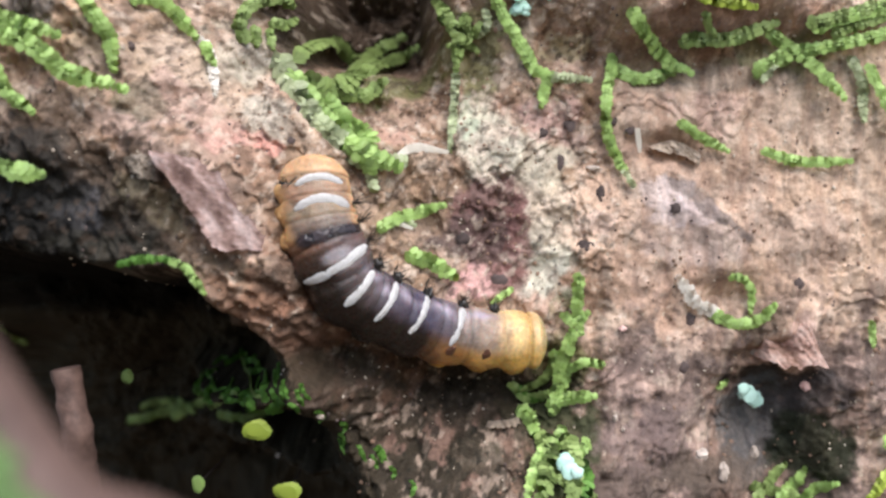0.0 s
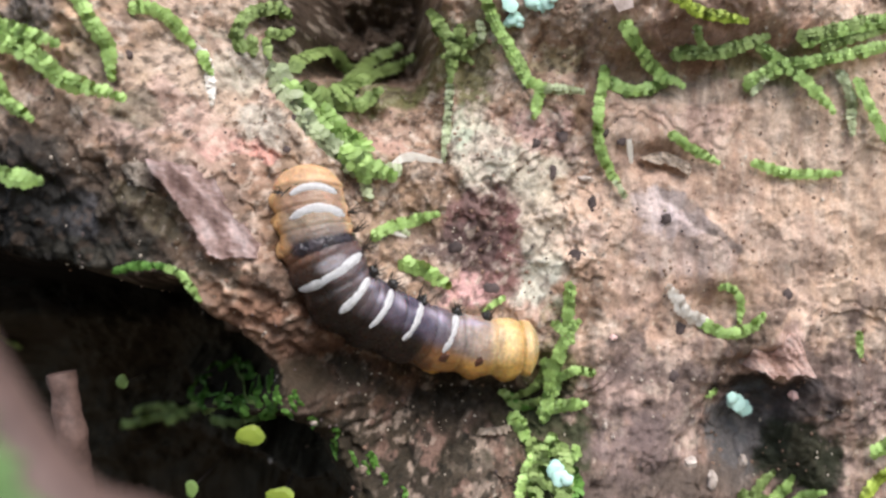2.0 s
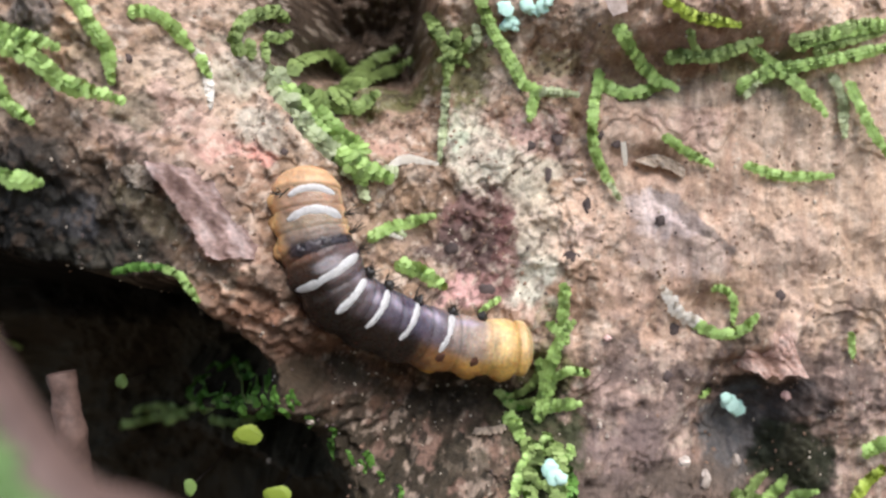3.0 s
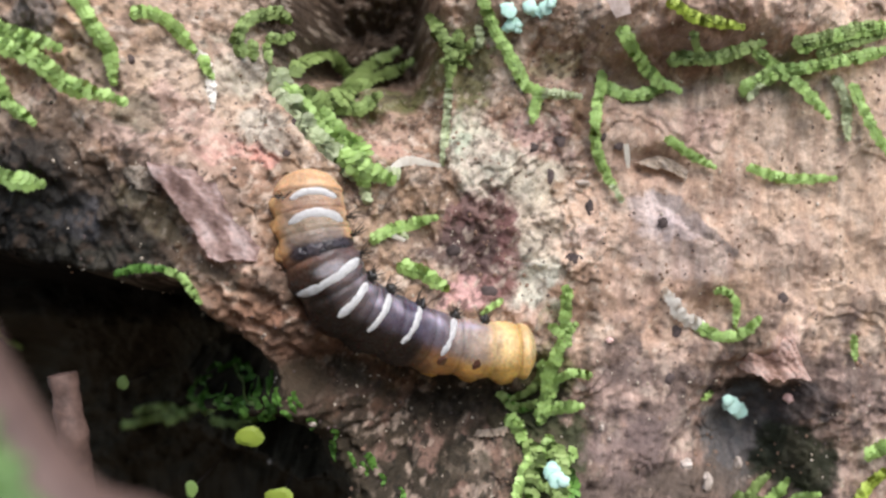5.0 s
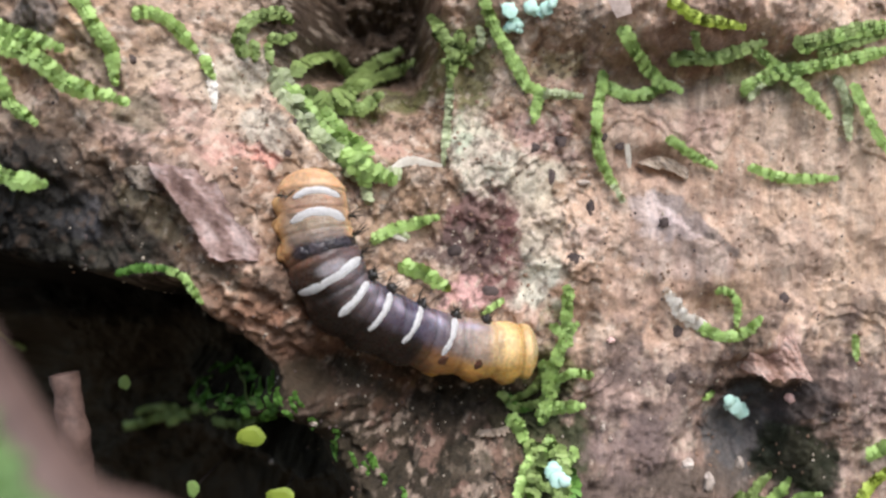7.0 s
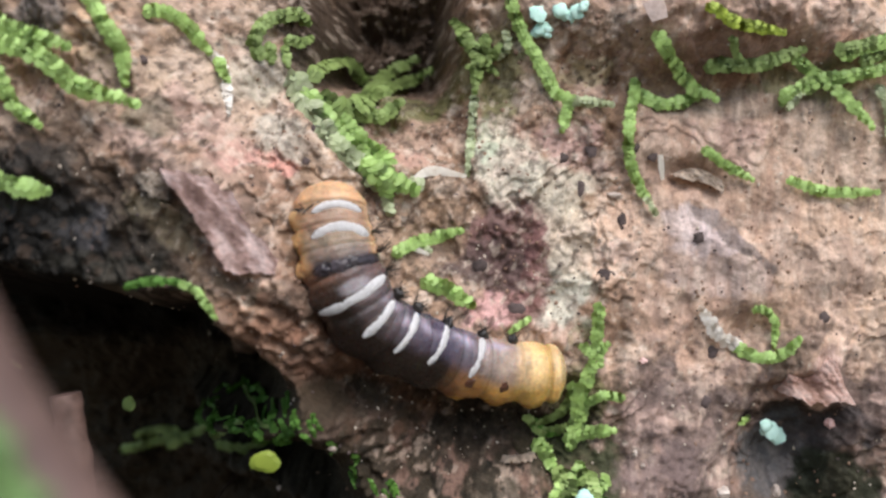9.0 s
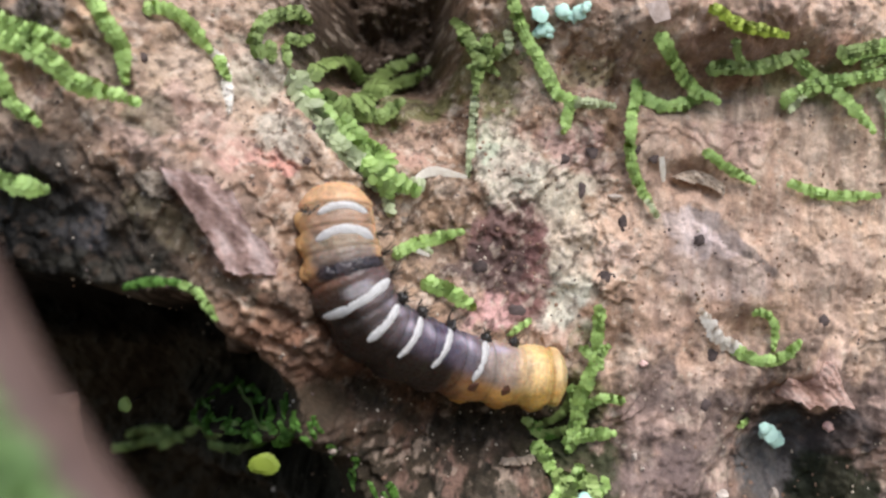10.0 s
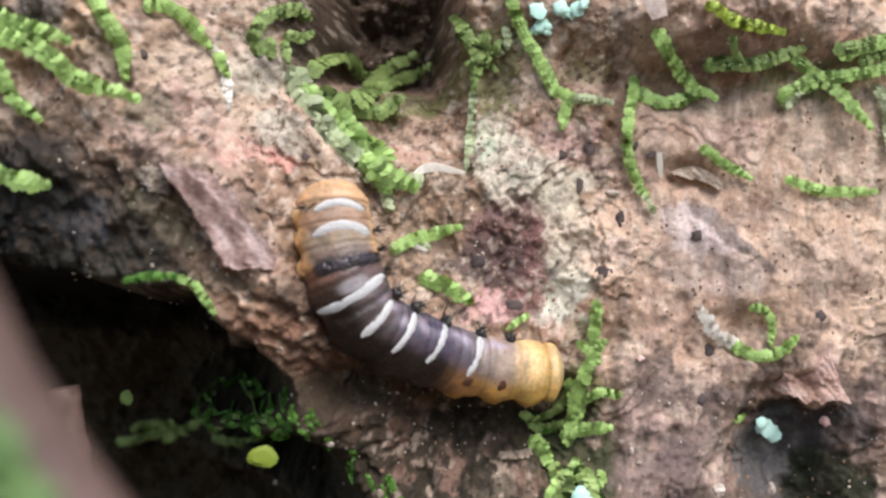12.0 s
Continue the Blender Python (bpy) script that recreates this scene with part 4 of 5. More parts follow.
def shoot(points, width, look_of="green", pale_end=0.0, lift=0.05, rise=0.0, depth=None):
    """A creeping stem with two ranks of overlapping round leaves. width in centimetres."""
    SHOOTS[0] += 1
    rng = random.Random(SHOOTS[0] * 7)
    if depth is None:
        flat = curve_points([Vector((x, 0, z)) for x, z in points], 4 * len(points) + 4)
        path = [bark_point(p.x, p.z, lift + width * 0.22 + rise * (i / (len(flat) - 1))) for i, p in enumerate(flat)]
        ys = [p.y for p in path]
        for i, p in enumerate(path):
            near = ys[max(0, i - 2):i + 3]
            p.y = 0.5 * min(near) + 0.5 * sum(near) / len(near)
    else:
        path = [Vector((x, depth, z)) * CM for x, z in points]
    total = sum((b - a).length for a, b in zip(path, path[1:]))
    w = width * 0.8 * CM
    pairs = max(3, int(total / (w * (0.34 - 0.3 * max(0.0, width - 0.12)))))
    line = curve_points(path, pairs + 1)
    base = line[0]
    plant = thing("liverwort_shoot", base, SHOOT_LABEL[look_of], "moss", "green shoots on the bark")
    bm = bmesh.new()
    tube(bm, [p - base for p in line], [w * 0.16 * (1 - 0.55 * i / pairs) for i in range(pairs + 1)], 6)
    part("stem", bm, STEM, plant)
    for i in range(pairs + 1):
        t = (line[min(i + 1, pairs)] - line[max(i - 1, 0)]).normalized()
        out = Vector((0, -1, 0))
        out = (out - t * out.dot(t)).normalized()
        side = out.cross(t)
        kind = "pale" if pale_end and i / pairs > 1 - pale_end else look_of
        for s in (-1, 1):
            ob = part("leaf", LEAVES[kind], None, plant)
            way = (side * s + t * rng.uniform(0.42, 0.6) - out * rng.uniform(0.1, 0.22)).normalized()
            up = out + side * (0.18 * s) - t * 0.08
            up = (up - way * up.dot(way)).normalized()
            m = Matrix((way, up.cross(way), up)).transposed().to_4x4()
            size = w * 0.6 * rng.uniform(0.8, 1.15) * (1 - 0.45 * max(0, i / pairs - 0.75) / 0.25)
            ob.matrix_basis = Matrix.Translation(line[i] - base + t * w * 0.09 * s + out * w * 0.18) @ m @ Matrix.Diagonal((size, size * (0.74 - 0.9 * max(0.0, width - 0.12)), size, 1))
    tip = part("leaf", LEAVES["pale" if pale_end else look_of], None, plant)
    t = (line[-1] - line[-2]).normalized()
    out = (Vector((0, -1, 0)) - t * Vector((0, -1, 0)).dot(t)).normalized()
    tip.matrix_basis = Matrix.Translation(line[-1] - base) @ Matrix((t, out.cross(t), out)).transposed().to_4x4() @ Matrix.Scale(w * 0.45, 4)


# on the root's shoulder
shoot(((-3.811, 1.712), (-3.372, 1.576), (-3.092, 1.363), (-2.667, 1.226)), 0.19, rise=0.1)
shoot(((-3.107, 2.188), (-2.903, 1.871), (-2.782, 1.656), (-2.759, 1.423)), 0.17)
shoot(((-3.756, 1.873), (-3.511, 1.763), (-3.185, 1.658)), 0.17)
shoot(((-3.711, 1.487), (-3.590, 1.213), (-3.392, 1.055)), 0.15)
shoot(((-3.792, 0.658), (-3.545, 0.571), (-3.380, 0.546)), 0.19)
shoot(((-2.685, 2.031), (-2.551, 2.070), (-2.408, 1.986), (-2.251, 1.800)), 0.15)
shoot(((-2.251, 1.800), (-2.109, 1.633), (-2.064, 1.276)), 0.11, "white", lift=0.02)
shoot(((-2.174, 1.731), (-2.079, 1.541)), 0.12)
shoot(((-1.592, 1.683), (-1.409, 1.340), (-1.193, 1.043), (-0.928, 0.832), (-0.694, 0.705), (-0.462, 0.720)), 0.27, "pale", lift=0.0)
shoot(((-1.457, 1.521), (-1.253, 1.210), (-1.069, 1.026), (-0.847, 0.804), (-0.515, 0.663)), 0.25)
shoot(((-1.221, 1.340), (-0.985, 1.106), (-0.810, 0.832), (-0.719, 0.489)), 0.21, pale_end=0.12)
shoot(((-1.052, 1.118), (-0.779, 0.968), (-0.718, 0.755)), 0.2)
# above the ledge, where the dull leaf colour carries the shade
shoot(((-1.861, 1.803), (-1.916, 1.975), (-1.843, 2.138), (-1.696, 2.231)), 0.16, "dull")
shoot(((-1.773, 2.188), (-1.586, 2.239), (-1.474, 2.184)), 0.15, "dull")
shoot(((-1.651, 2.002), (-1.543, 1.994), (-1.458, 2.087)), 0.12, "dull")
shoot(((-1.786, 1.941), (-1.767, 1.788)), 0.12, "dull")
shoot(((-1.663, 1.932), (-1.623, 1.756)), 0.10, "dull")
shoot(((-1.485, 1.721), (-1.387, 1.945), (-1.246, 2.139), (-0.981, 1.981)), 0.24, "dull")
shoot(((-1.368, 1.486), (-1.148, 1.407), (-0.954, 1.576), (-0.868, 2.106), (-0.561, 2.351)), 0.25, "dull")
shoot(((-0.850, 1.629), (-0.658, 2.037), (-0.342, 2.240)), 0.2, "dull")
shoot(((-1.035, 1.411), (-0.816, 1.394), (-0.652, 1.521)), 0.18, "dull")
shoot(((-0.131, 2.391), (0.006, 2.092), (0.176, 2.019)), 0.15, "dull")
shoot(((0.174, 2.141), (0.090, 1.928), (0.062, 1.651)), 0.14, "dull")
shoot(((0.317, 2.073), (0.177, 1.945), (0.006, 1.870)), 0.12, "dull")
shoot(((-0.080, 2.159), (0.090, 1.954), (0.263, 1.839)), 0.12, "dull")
shoot(((0.063, 1.597), (0.034, 1.255), (-0.006, 0.844)), 0.105, "pale", lift=0.0)
shoot(((0.345, 2.201), (0.373, 2.067), (0.291, 1.972)), 0.10, "pale")
# beside the caterpillar
shoot(((-0.675, 0.091), (-0.446, 0.204), (-0.088, 0.298)), 0.14)
shoot(((-0.395, -0.151), (-0.213, -0.224), (0.005, -0.359)), 0.19)
shoot(((-0.498, 0.175), (-0.362, 0.121)), 0.1, "pale")
shoot(((0.579, -0.501), (0.381, -0.624)), 0.08)
# on the face at the top
shoot(((0.355, 2.534), (0.488, 2.199), (0.697, 1.837), (0.892, 1.554), (1.329, 1.506)), 0.15, pale_end=0.25)
shoot(((0.945, 1.520), (0.875, 1.265)), 0.13)
shoot(((1.698, 2.099), (1.852, 1.907), (2.092, 1.684), (2.303, 1.567)), 0.16, rise=0.1)
shoot(((1.587, 1.746), (1.497, 1.319), (1.505, 0.990), (1.631, 0.717), (1.749, 0.499)), 0.135, pale_end=0.12)
shoot(((1.607, 1.624), (1.881, 1.515), (2.234, 1.627)), 0.16)
shoot(((2.109, 2.308), (2.418, 2.168), (2.829, 2.110)), 0.14, "yellow")
shoot(((2.220, 1.847), (2.651, 1.865), (3.133, 2.029)), 0.17, "dull")
shoot(((3.098, 1.958), (3.460, 1.687), (3.783, 1.322)), 0.16, rise=0.15)
shoot(((2.961, 1.594), (3.291, 1.745), (3.714, 1.815), (4.625, 2.012)), 0.16, rise=0.1)
shoot(((3.485, 1.966), (3.905, 2.106), (4.627, 2.242)), 0.17)
shoot(((3.904, 1.711), (4.027, 1.460), (4.034, 1.118)), 0.13, "pale")
shoot(((4.076, 1.627), (4.234, 1.227), (4.426, 0.926)), 0.13, rise=0.1)
shoot(((2.212, 1.095), (2.434, 0.959), (2.682, 0.821)), 0.12)
shoot(((3.040, 0.815), (3.411, 0.706), (3.906, 0.708)), 0.13)
shoot(((3.428, 2.009), (3.697, 2.059), (4.211, 2.215)), 0.15, "dull")
shoot(((2.964, 1.544), (3.111, 1.654), (3.341, 1.710)), 0.13, "dull")
shoot(((3.688, 1.928), (4.006, 2.031), (4.440, 2.152)), 0.14, "dull")
shoot(((2.382, 2.058), (2.421, 1.941), (2.494, 1.885)), 0.10, "dull")
shoot(((3.303, 1.740), (3.141, 1.644), (3.045, 1.505)), 0.12, "pale")
# curled on the plain face
shoot(((2.602, -0.768), (2.414, -0.689), (2.312, -0.572), (2.230, -0.436)), 0.17, "white", lift=0.05)
shoot(((2.565, -0.761), (2.720, -0.859), (2.909, -0.871), (3.048, -0.808), (3.137, -0.710)), 0.15)
shoot(((2.730, -0.415), (2.869, -0.440), (2.962, -0.568), (2.949, -0.769)), 0.10)
shoot(((4.130, -0.873), (4.143, -1.101)), 0.09)
shoot(((2.764, -1.475), (2.653, -1.520)), 0.08)
# the column below the caterpillar's tail
shoot(((1.214, -0.377), (1.194, -0.658), (1.228, -0.906)), 0.15)
shoot(((1.162, -0.906), (1.058, -1.221), (0.982, -1.682)), 0.16)
shoot(((0.928, -1.629), (1.119, -1.563), (1.343, -1.546)), 0.15)
shoot(((1.443, -1.243), (1.245, -1.212), (1.087, -1.305)), 0.11)
shoot(((0.651, -1.703), (0.752, -1.812), (0.797, -1.925)), 0.13)
shoot(((1.049, -1.848), (0.889, -2.049), (0.777, -2.361)), 0.16)
shoot(((0.903, -1.943), (0.749, -2.117), (0.647, -2.365)), 0.14)
shoot(((1.260, -1.942), (1.100, -2.120), (1.113, -2.413)), 0.15)
shoot(((0.953, -2.199), (1.083, -2.273), (1.276, -2.392)), 0.13, "dull")
shoot(((0.568, -1.452), (0.744, -1.602), (0.952, -1.509)), 0.12, "dull")
shoot(((1.003, -1.138), (0.901, -1.377), (0.688, -1.520)), 0.1, "dull")
shoot(((0.857, -1.886), (0.890, -2.085), (0.774, -2.348)), 0.24, "dull")
shoot(((1.072, -1.902), (1.109, -2.121), (1.065, -2.380)), 0.22, "dull")
shoot(((1.162, -2.093), (1.227, -2.254), (1.191, -2.413)), 0.16, "deep")
shoot(((0.990, -1.120), (1.059, -1.402), (0.967, -1.690)), 0.18)
shoot(((0.676, -1.685), (0.759, -1.761), (0.791, -1.877)), 0.16)
shoot(((0.641, -1.495), (0.726, -1.578), (0.859, -1.599)), 0.12, "deep")
shoot(((1.063, -0.746), (1.173, -0.829), (1.295, -0.751)), 0.13)
# dark green moss on the rotten ledge and along the lip
for k in range(26):
    x, z = -2.85 + 0.055 * k + 0.06 * math.sin(9 * k), -1.52 + 0.004 * k + 0.09 * math.sin(5 * k)
    turn = 2.4 * k
    shoot(((x, z), (x + 0.10 * math.cos(turn), z + 0.06 * math.sin(turn)), (x + 0.19 * math.cos(turn + 0.5), z + 0.10 * math.sin(turn + 0.5))), 0.10 + 0.03 * math.sin(k), "deep", lift=0.02)
for k in range(16):
    x, z = -1.62 + 0.075 * k + 0.10 * math.sin(11 * k), -1.06 - 0.075 * k - 0.09 * math.cos(7 * k)
    shoot(((x, z), (x + 0.04, z - 0.05), (x + 0.05 + 0.04 * math.sin(7 * k), z - 0.11)), 0.055, "deep", lift=0.0)
# about the hollow
shoot(((-4.715, -2.612), (-4.329, -2.525), (-3.799, -2.349)), 0.17, "dull")
shoot(((-3.965, -2.498), (-3.488, -2.250), (-2.162, -1.521)), 0.16, "dull")
shoot(((-4.528, -2.410), (-4.058, -2.298), (-3.625, -2.395)), 0.15, "dull")
shoot(((-3.085, -2.293), (-2.681, -2.288), (-2.337, -2.202)), 0.15, "dull")
shoot(((-2.485, -1.397), (-2.086, -1.405), (-1.705, -1.433)), 0.09, "dull", lift=0.01)
shoot(((-2.688, -0.199), (-2.521, -0.167), (-2.312, -0.158), (-2.187, -0.199)), 0.075, "deep", depth=-1.32)
shoot(((-2.262, -0.171), (-2.150, -0.227), (-2.067, -0.329), (-1.997, -0.431)), 0.085, depth=-1.32)
shoot(((-2.596, -0.153), (-2.434, -0.139), (-2.248, -0.190)), 0.05, "deep", depth=-1.30)
shoot(((-6.458, -1.208), (-6.518, -1.396), (-6.414, -1.508)), 0.14, "dull")
shoot(((2.957, -2.609), (3.180, -2.473), (3.369, -2.356)), 0.14, "dull")
shoot(((3.239, -2.654), (3.458, -2.513), (3.541, -2.392)), 0.14)
shoot(((3.498, -2.703), (3.627, -2.546), (3.782, -2.485)), 0.13)
shoot(((2.943, -2.480), (3.224, -2.578), (3.546, -2.667)), 0.13, "dull")
shoot(((4.262, -2.080), (4.417, -1.999), (4.643, -1.969)), 0.19)
shoot(((4.449, -2.245), (4.278, -2.359), (4.073, -2.566)), 0.15, "yellow")


# ---- straws, flakes, lichens, grains ----
def ribbon_body(name, points, widths, thick, mat, label, category, lift=0.05, curl=0.1):
    """A thin curved strip with rounded edges that lies on the bark."""
    path = curve_points([bark_point(x, z, lift + thick) for x, z in points], 4 * len(points) + 3)
    base, n = path[0], len(path)
    bm, rows = bmesh.new(), []
    for i, p in enumerate(path):
        t = (path[min(i + 1, n - 1)] - path[max(i - 1, 0)]).normalized()
        out = Vector((0, -1, 0))
        out = (out - t * out.dot(t)).normalized()
        side = out.cross(t)
        u = i / (n - 1) * (len(widths) - 1)
        k = min(int(u), len(widths) - 2)
        w = (widths[k] + (widths[k + 1] - widths[k]) * (u - k)) * CM
        row = []
        for v in (-0.5, -0.2, 0.2, 0.5):
            row.append(bm.verts.new(p - base + side * (v * w * (1 + 0.1 * noise.noise(p * 900))) - out * (abs(v) * curl * w)))
        rows.append(row)
    for a, b in zip(rows, rows[1:]):
        for k in range(3):
            bm.faces.new((a[k], b[k], b[k + 1], a[k + 1]))
    bmesh.ops.solidify(bm, geom=bm.faces[:], thickness=thick * CM)
    bmesh.ops.recalc_face_normals(bm, faces=bm.faces[:])
    ob = new(name, mesh_of(name, bm, mat, False))
    ob.location = base
    return tagged(ob, label, category)


ribbon_body("dry_straw", ((-0.508, 0.765), (-0.336, 0.860), (-0.017, 0.816)), (0.05, 0.10, 0.03), 0.03, WHITE, "pale dry bowed straw lying on bark", "straw")
ribbon_body("dry_straw", ((1.807, 1.038), (1.842, 0.808)), (0.05, 0.06, 0.03), 0.03, WHITE, "short white straw on bark", "straw")
ribbon_body("dry_straw", ((-0.549, 0.158), (-0.361, 0.082)), (0.06, 0.03), 0.03, WHITE, "small white straw beside green shoot", "straw")
ribbon_body("bark_strip", ((1.640, 2.390), (1.700, 2.200)), (0.20, 0.15), 0.06, PALE_WOOD, "pale broken chip of wood", "wood chip")


def flake(left, right, lifts, colours, label, seed):
    """A loose plate of bark between two edges that run the same way; lifts: how far it stands off along its left edge, its middle and its right edge."""
    n, m = 60, 40
    edge_a = curve_points([Vector((x, 0, z)) for x, z in left], n)
    edge_b = curve_points([Vector((x, 0, z)) for x, z in right], n)
    bm, rows = bmesh.new(), []
    lay = bm.verts.layers.float_color.new("tint")
    base = bark_point(*left[0])
    dark, mid, light = [np.array(c) for c in colours]
    smooth_a = [bark_point(p.x, p.z).y for p in edge_a]
    smooth_b = [bark_point(p.x, p.z).y for p in edge_b]
    for i in range(n):
        u = i / (n - 1)
        lo, hi = max(0, i - 6), i + 7
        ya, yb = sum(smooth_a[lo:hi]) / len(smooth_a[lo:hi]), sum(smooth_b[lo:hi]) / len(smooth_b[lo:hi])
        row = []
        for j in range(m):
            v = j / (m - 1)
            p = edge_a[i].lerp(edge_b[i], v)
            rag = (1 - v) ** 3
            p = p + Vector((noise.noise(Vector((u * 9, 0, seed))), 0, noise.noise(Vector((u * 9, 5, seed))))) * (0.035 * rag) + Vector((noise.noise(Vector((u * 31, 0, seed))), 0, noise.noise(Vector((u * 31, 5, seed))))) * (0.014 * rag)
            lift = lifts[0] + (lifts[1] - lifts[0]) * min(2 * v, 1) + (lifts[2] - lifts[1]) * max(2 * v - 1, 0)
            lift *= 1 - 0.8 * abs(2 * u - 1) ** 6
            y = 0.3 * bark_point(p.x, p.z).y + 0.7 * (ya + (yb - ya) * v)
            slant = Vector((p.x * 0.8 + p.z * 0.6, 0, 0.3 * (p.x * 0.6 - p.z * 0.8)))
            grain = 0.5 * noise.noise(p * 5) + 0.7 * noise.noise(slant * 11) + 0.6 * noise.noise(slant * 27) + 0.4 * noise.noise(p * 36)
            y -= (lift + 0.04 * grain + 0.02 * noise.noise(p * 22)) * CM
            k = 0.5 + 0.75 * grain
            c = dark + (mid - dark) * min(max(2 * k, 0), 1) + (light - mid) * min(max(2 * k - 1, 0), 1)
            vert = bm.verts.new(Vector((p.x * CM, y, p.z * CM)) - base)
            vert[lay] = (*c, 1)
            row.append(vert)
        rows.append(row)
    for p, q in zip(rows, rows[1:]):
        for k in range(m - 1):
            bm.faces.new((p[k], q[k], q[k + 1], p[k + 1]))
    bmesh.ops.solidify(bm, geom=bm.faces[:], thickness=0.04 * CM)
    bmesh.ops.recalc_face_normals(bm, faces=bm.faces[:])
    ob = new("bark_flake", mesh_of("bark_flake", bm, BARK))
    ob.location = base
    tagged(ob, label, "bark flake", "loose flakes of bark")


ROSY = ((0.19, 0.12, 0.105), (0.46, 0.32, 0.29), (0.78, 0.64, 0.62))
CORAL = ((0.36, 0.22, 0.17), (0.62, 0.43, 0.37), (0.80, 0.64, 0.58))
TAWNY = ((0.20, 0.13, 0.10), (0.42, 0.30, 0.24), (0.66, 0.52, 0.44))
PALE = ((0.30, 0.24, 0.19), (0.54, 0.45, 0.37), (0.74, 0.65, 0.56))
ASH = ((0.12, 0.10, 0.08), (0.26, 0.22, 0.18), (0.46, 0.40, 0.34))
flake(((-2.445, 0.717), (-2.205, 0.421), (-2.021, 0.122), (-1.877, -0.081), (-1.714, -0.100)), ((-2.161, 0.709), (-1.901, 0.582), (-1.697, 0.326), (-1.542, 0.054), (-1.516, -0.103)), (0.27, 0.12, -0.08), ROSY, "pinkish loose pointed flake of bark standing off", 3)
flake(((-2.671, 0.662), (-2.519, 0.519), (-2.340, 0.450)), ((-2.548, 0.731), (-2.411, 0.661), (-2.289, 0.582)), (0.10, 0.05, -0.04), ASH, "greyish thin flake of bark", 5)
flake(((-2.720, -0.832), (-2.609, -1.083), (-1.534, -0.899)), ((-1.693, -0.450), (-1.549, -0.626), (-1.402, -0.785)), (0.10, 0.05, -0.04), TAWNY, "reddish crumbling flake at the lip of the hollow", 7)
flake(((3.035, -1.213), (3.220, -1.291), (3.458, -1.271), (3.684, -1.299)), ((3.081, -1.031), (3.263, -1.074), (3.421, -0.877), (3.511, -0.903)), (0.38, 0.24, 0.03), CORAL, "pink bare flake over a dark crack", 11)
flake(((1.908, 0.857), (2.085, 0.803), (2.231, 0.787), (2.423, 0.674)), ((2.086, 0.929), (2.201, 0.929), (2.319, 0.891), (2.480, 0.802)), (0.17, 0.13, 0.03), PALE, "pale peeling strip of bark", 17)
flake(((0.299, -1.833), (0.476, -1.822), (0.648, -1.805)), ((0.343, -1.796), (0.494, -1.778), (0.643, -1.766)), (0.12, 0.09, 0.02), PALE, "pale grey sliver of bark on dark wood", 13)


def lichen(spots, size, label, seed, lift=0.05):
    """A crust of lobes that overlap like small shells."""
    rng = random.Random(seed)
    base = bark_point(*spots[0])
    crust = thing("lichen", base, label, "lichen", "pale blue-green lichens")
    for x, z in spots:
        for k in range(4):
            reach = size * 0.8 * (k > 0)
            dx, dz = rng.uniform(-1, 1) * reach, rng.uniform(-1, 1) * reach
            r = size * (1.0 if k == 0 else rng.uniform(0.5, 0.8)) * CM
            bm = bmesh.new()
            blob(bm, (0, 0, 0), (r, 0.028 * CM, r), 2, 0.25, rng.random())
            lobe = part("lobe", bm, LICHEN, crust)
            lobe.location = bark_point(x + dx, z + dz, lift) - base


lichen(((0.642, 2.337), (0.691, 2.213), (0.846, 2.356), (1.003, 2.339)), 0.075, "pale turquoise lobed lichen on bark", 1)
lichen(((2.983, -1.602), (3.073, -1.672)), 0.085, "small turquoise lichen lobe in dark crack", 2, 0.22)
lichen(((1.029, -2.096), (1.065, -2.156)), 0.085, "small turquoise lichen among green shoots", 3, 0.17)


def small_leaf(at, wide, high, mat, label, seed):
    """A scalloped little leaf with a stalk that goes back into the hollow."""
    bm = bmesh.new()
    n = 72
    mid = bm.verts.new((0, -0.0002, 0))
    rim, outer = [], []
    for k in range(n):
        a = 2 * math.pi * k / n
        s = 1 + 0.025 * math.cos(13 * a + seed) + 0.06 * math.cos(3 * a + 2 * seed) + 0.03 * math.cos(5 * a)
        rim.append(bm.verts.new((0.6 * wide * CM * 0.5 * s * math.cos(a), -0.00018, 0.6 * high * CM * 0.5 * s * math.sin(a))))
        outer.append(bm.verts.new((wide * CM * 0.5 * s * math.cos(a), 0.00012 * math.sin(2 * a), high * CM * 0.5 * s * math.sin(a))))
    for k in range(n):
        j = (k + 1) % n
        bm.faces.new((mid, rim[k], rim[j]))
        bm.faces.new((rim[k], outer[k], outer[j], rim[j]))
    bmesh.ops.solidify(bm, geom=bm.faces[:], thickness=0.02 * CM)
    bmesh.ops.recalc_face_normals(bm, faces=bm.faces[:])
    plant = thing("small_leaf", Vector(at) * CM, label, "leaf")
    part("blade", mesh_of("blade", bm, mat, False), mat, plant)
    bm = bmesh.new()
    foot = bark_point(at[0] * 1.3, at[2] * 1.3, -0.05) - Vector(at) * CM
    tube(bm, [Vector((0, 0.0002, 0)), foot * 0.5, foot], [0.0001, 0.0001, 0.00012], 7)
    part("stalk", bm, SPECK, plant)


small_leaf((-1.715, -0.600, -1.665), 0.26, 0.18, LEAF_YELLOW, "yellow-green scalloped little leaf over dark hollow", 1)
small_leaf((-1.454, -0.600, -2.201), 0.25, 0.17, LEAF_YELLOW, "bright yellow-green little leaf over hollow", 2)
small_leaf((-2.396, 0.100, -2.288), 0.12, 0.17, LEAF, "tiny green leaf in the hollow", 3)
small_leaf((-3.107, 0.300, -1.301), 0.12, 0.14, LEAF_DULL, "tiny dull green leaf in hollow", 4)


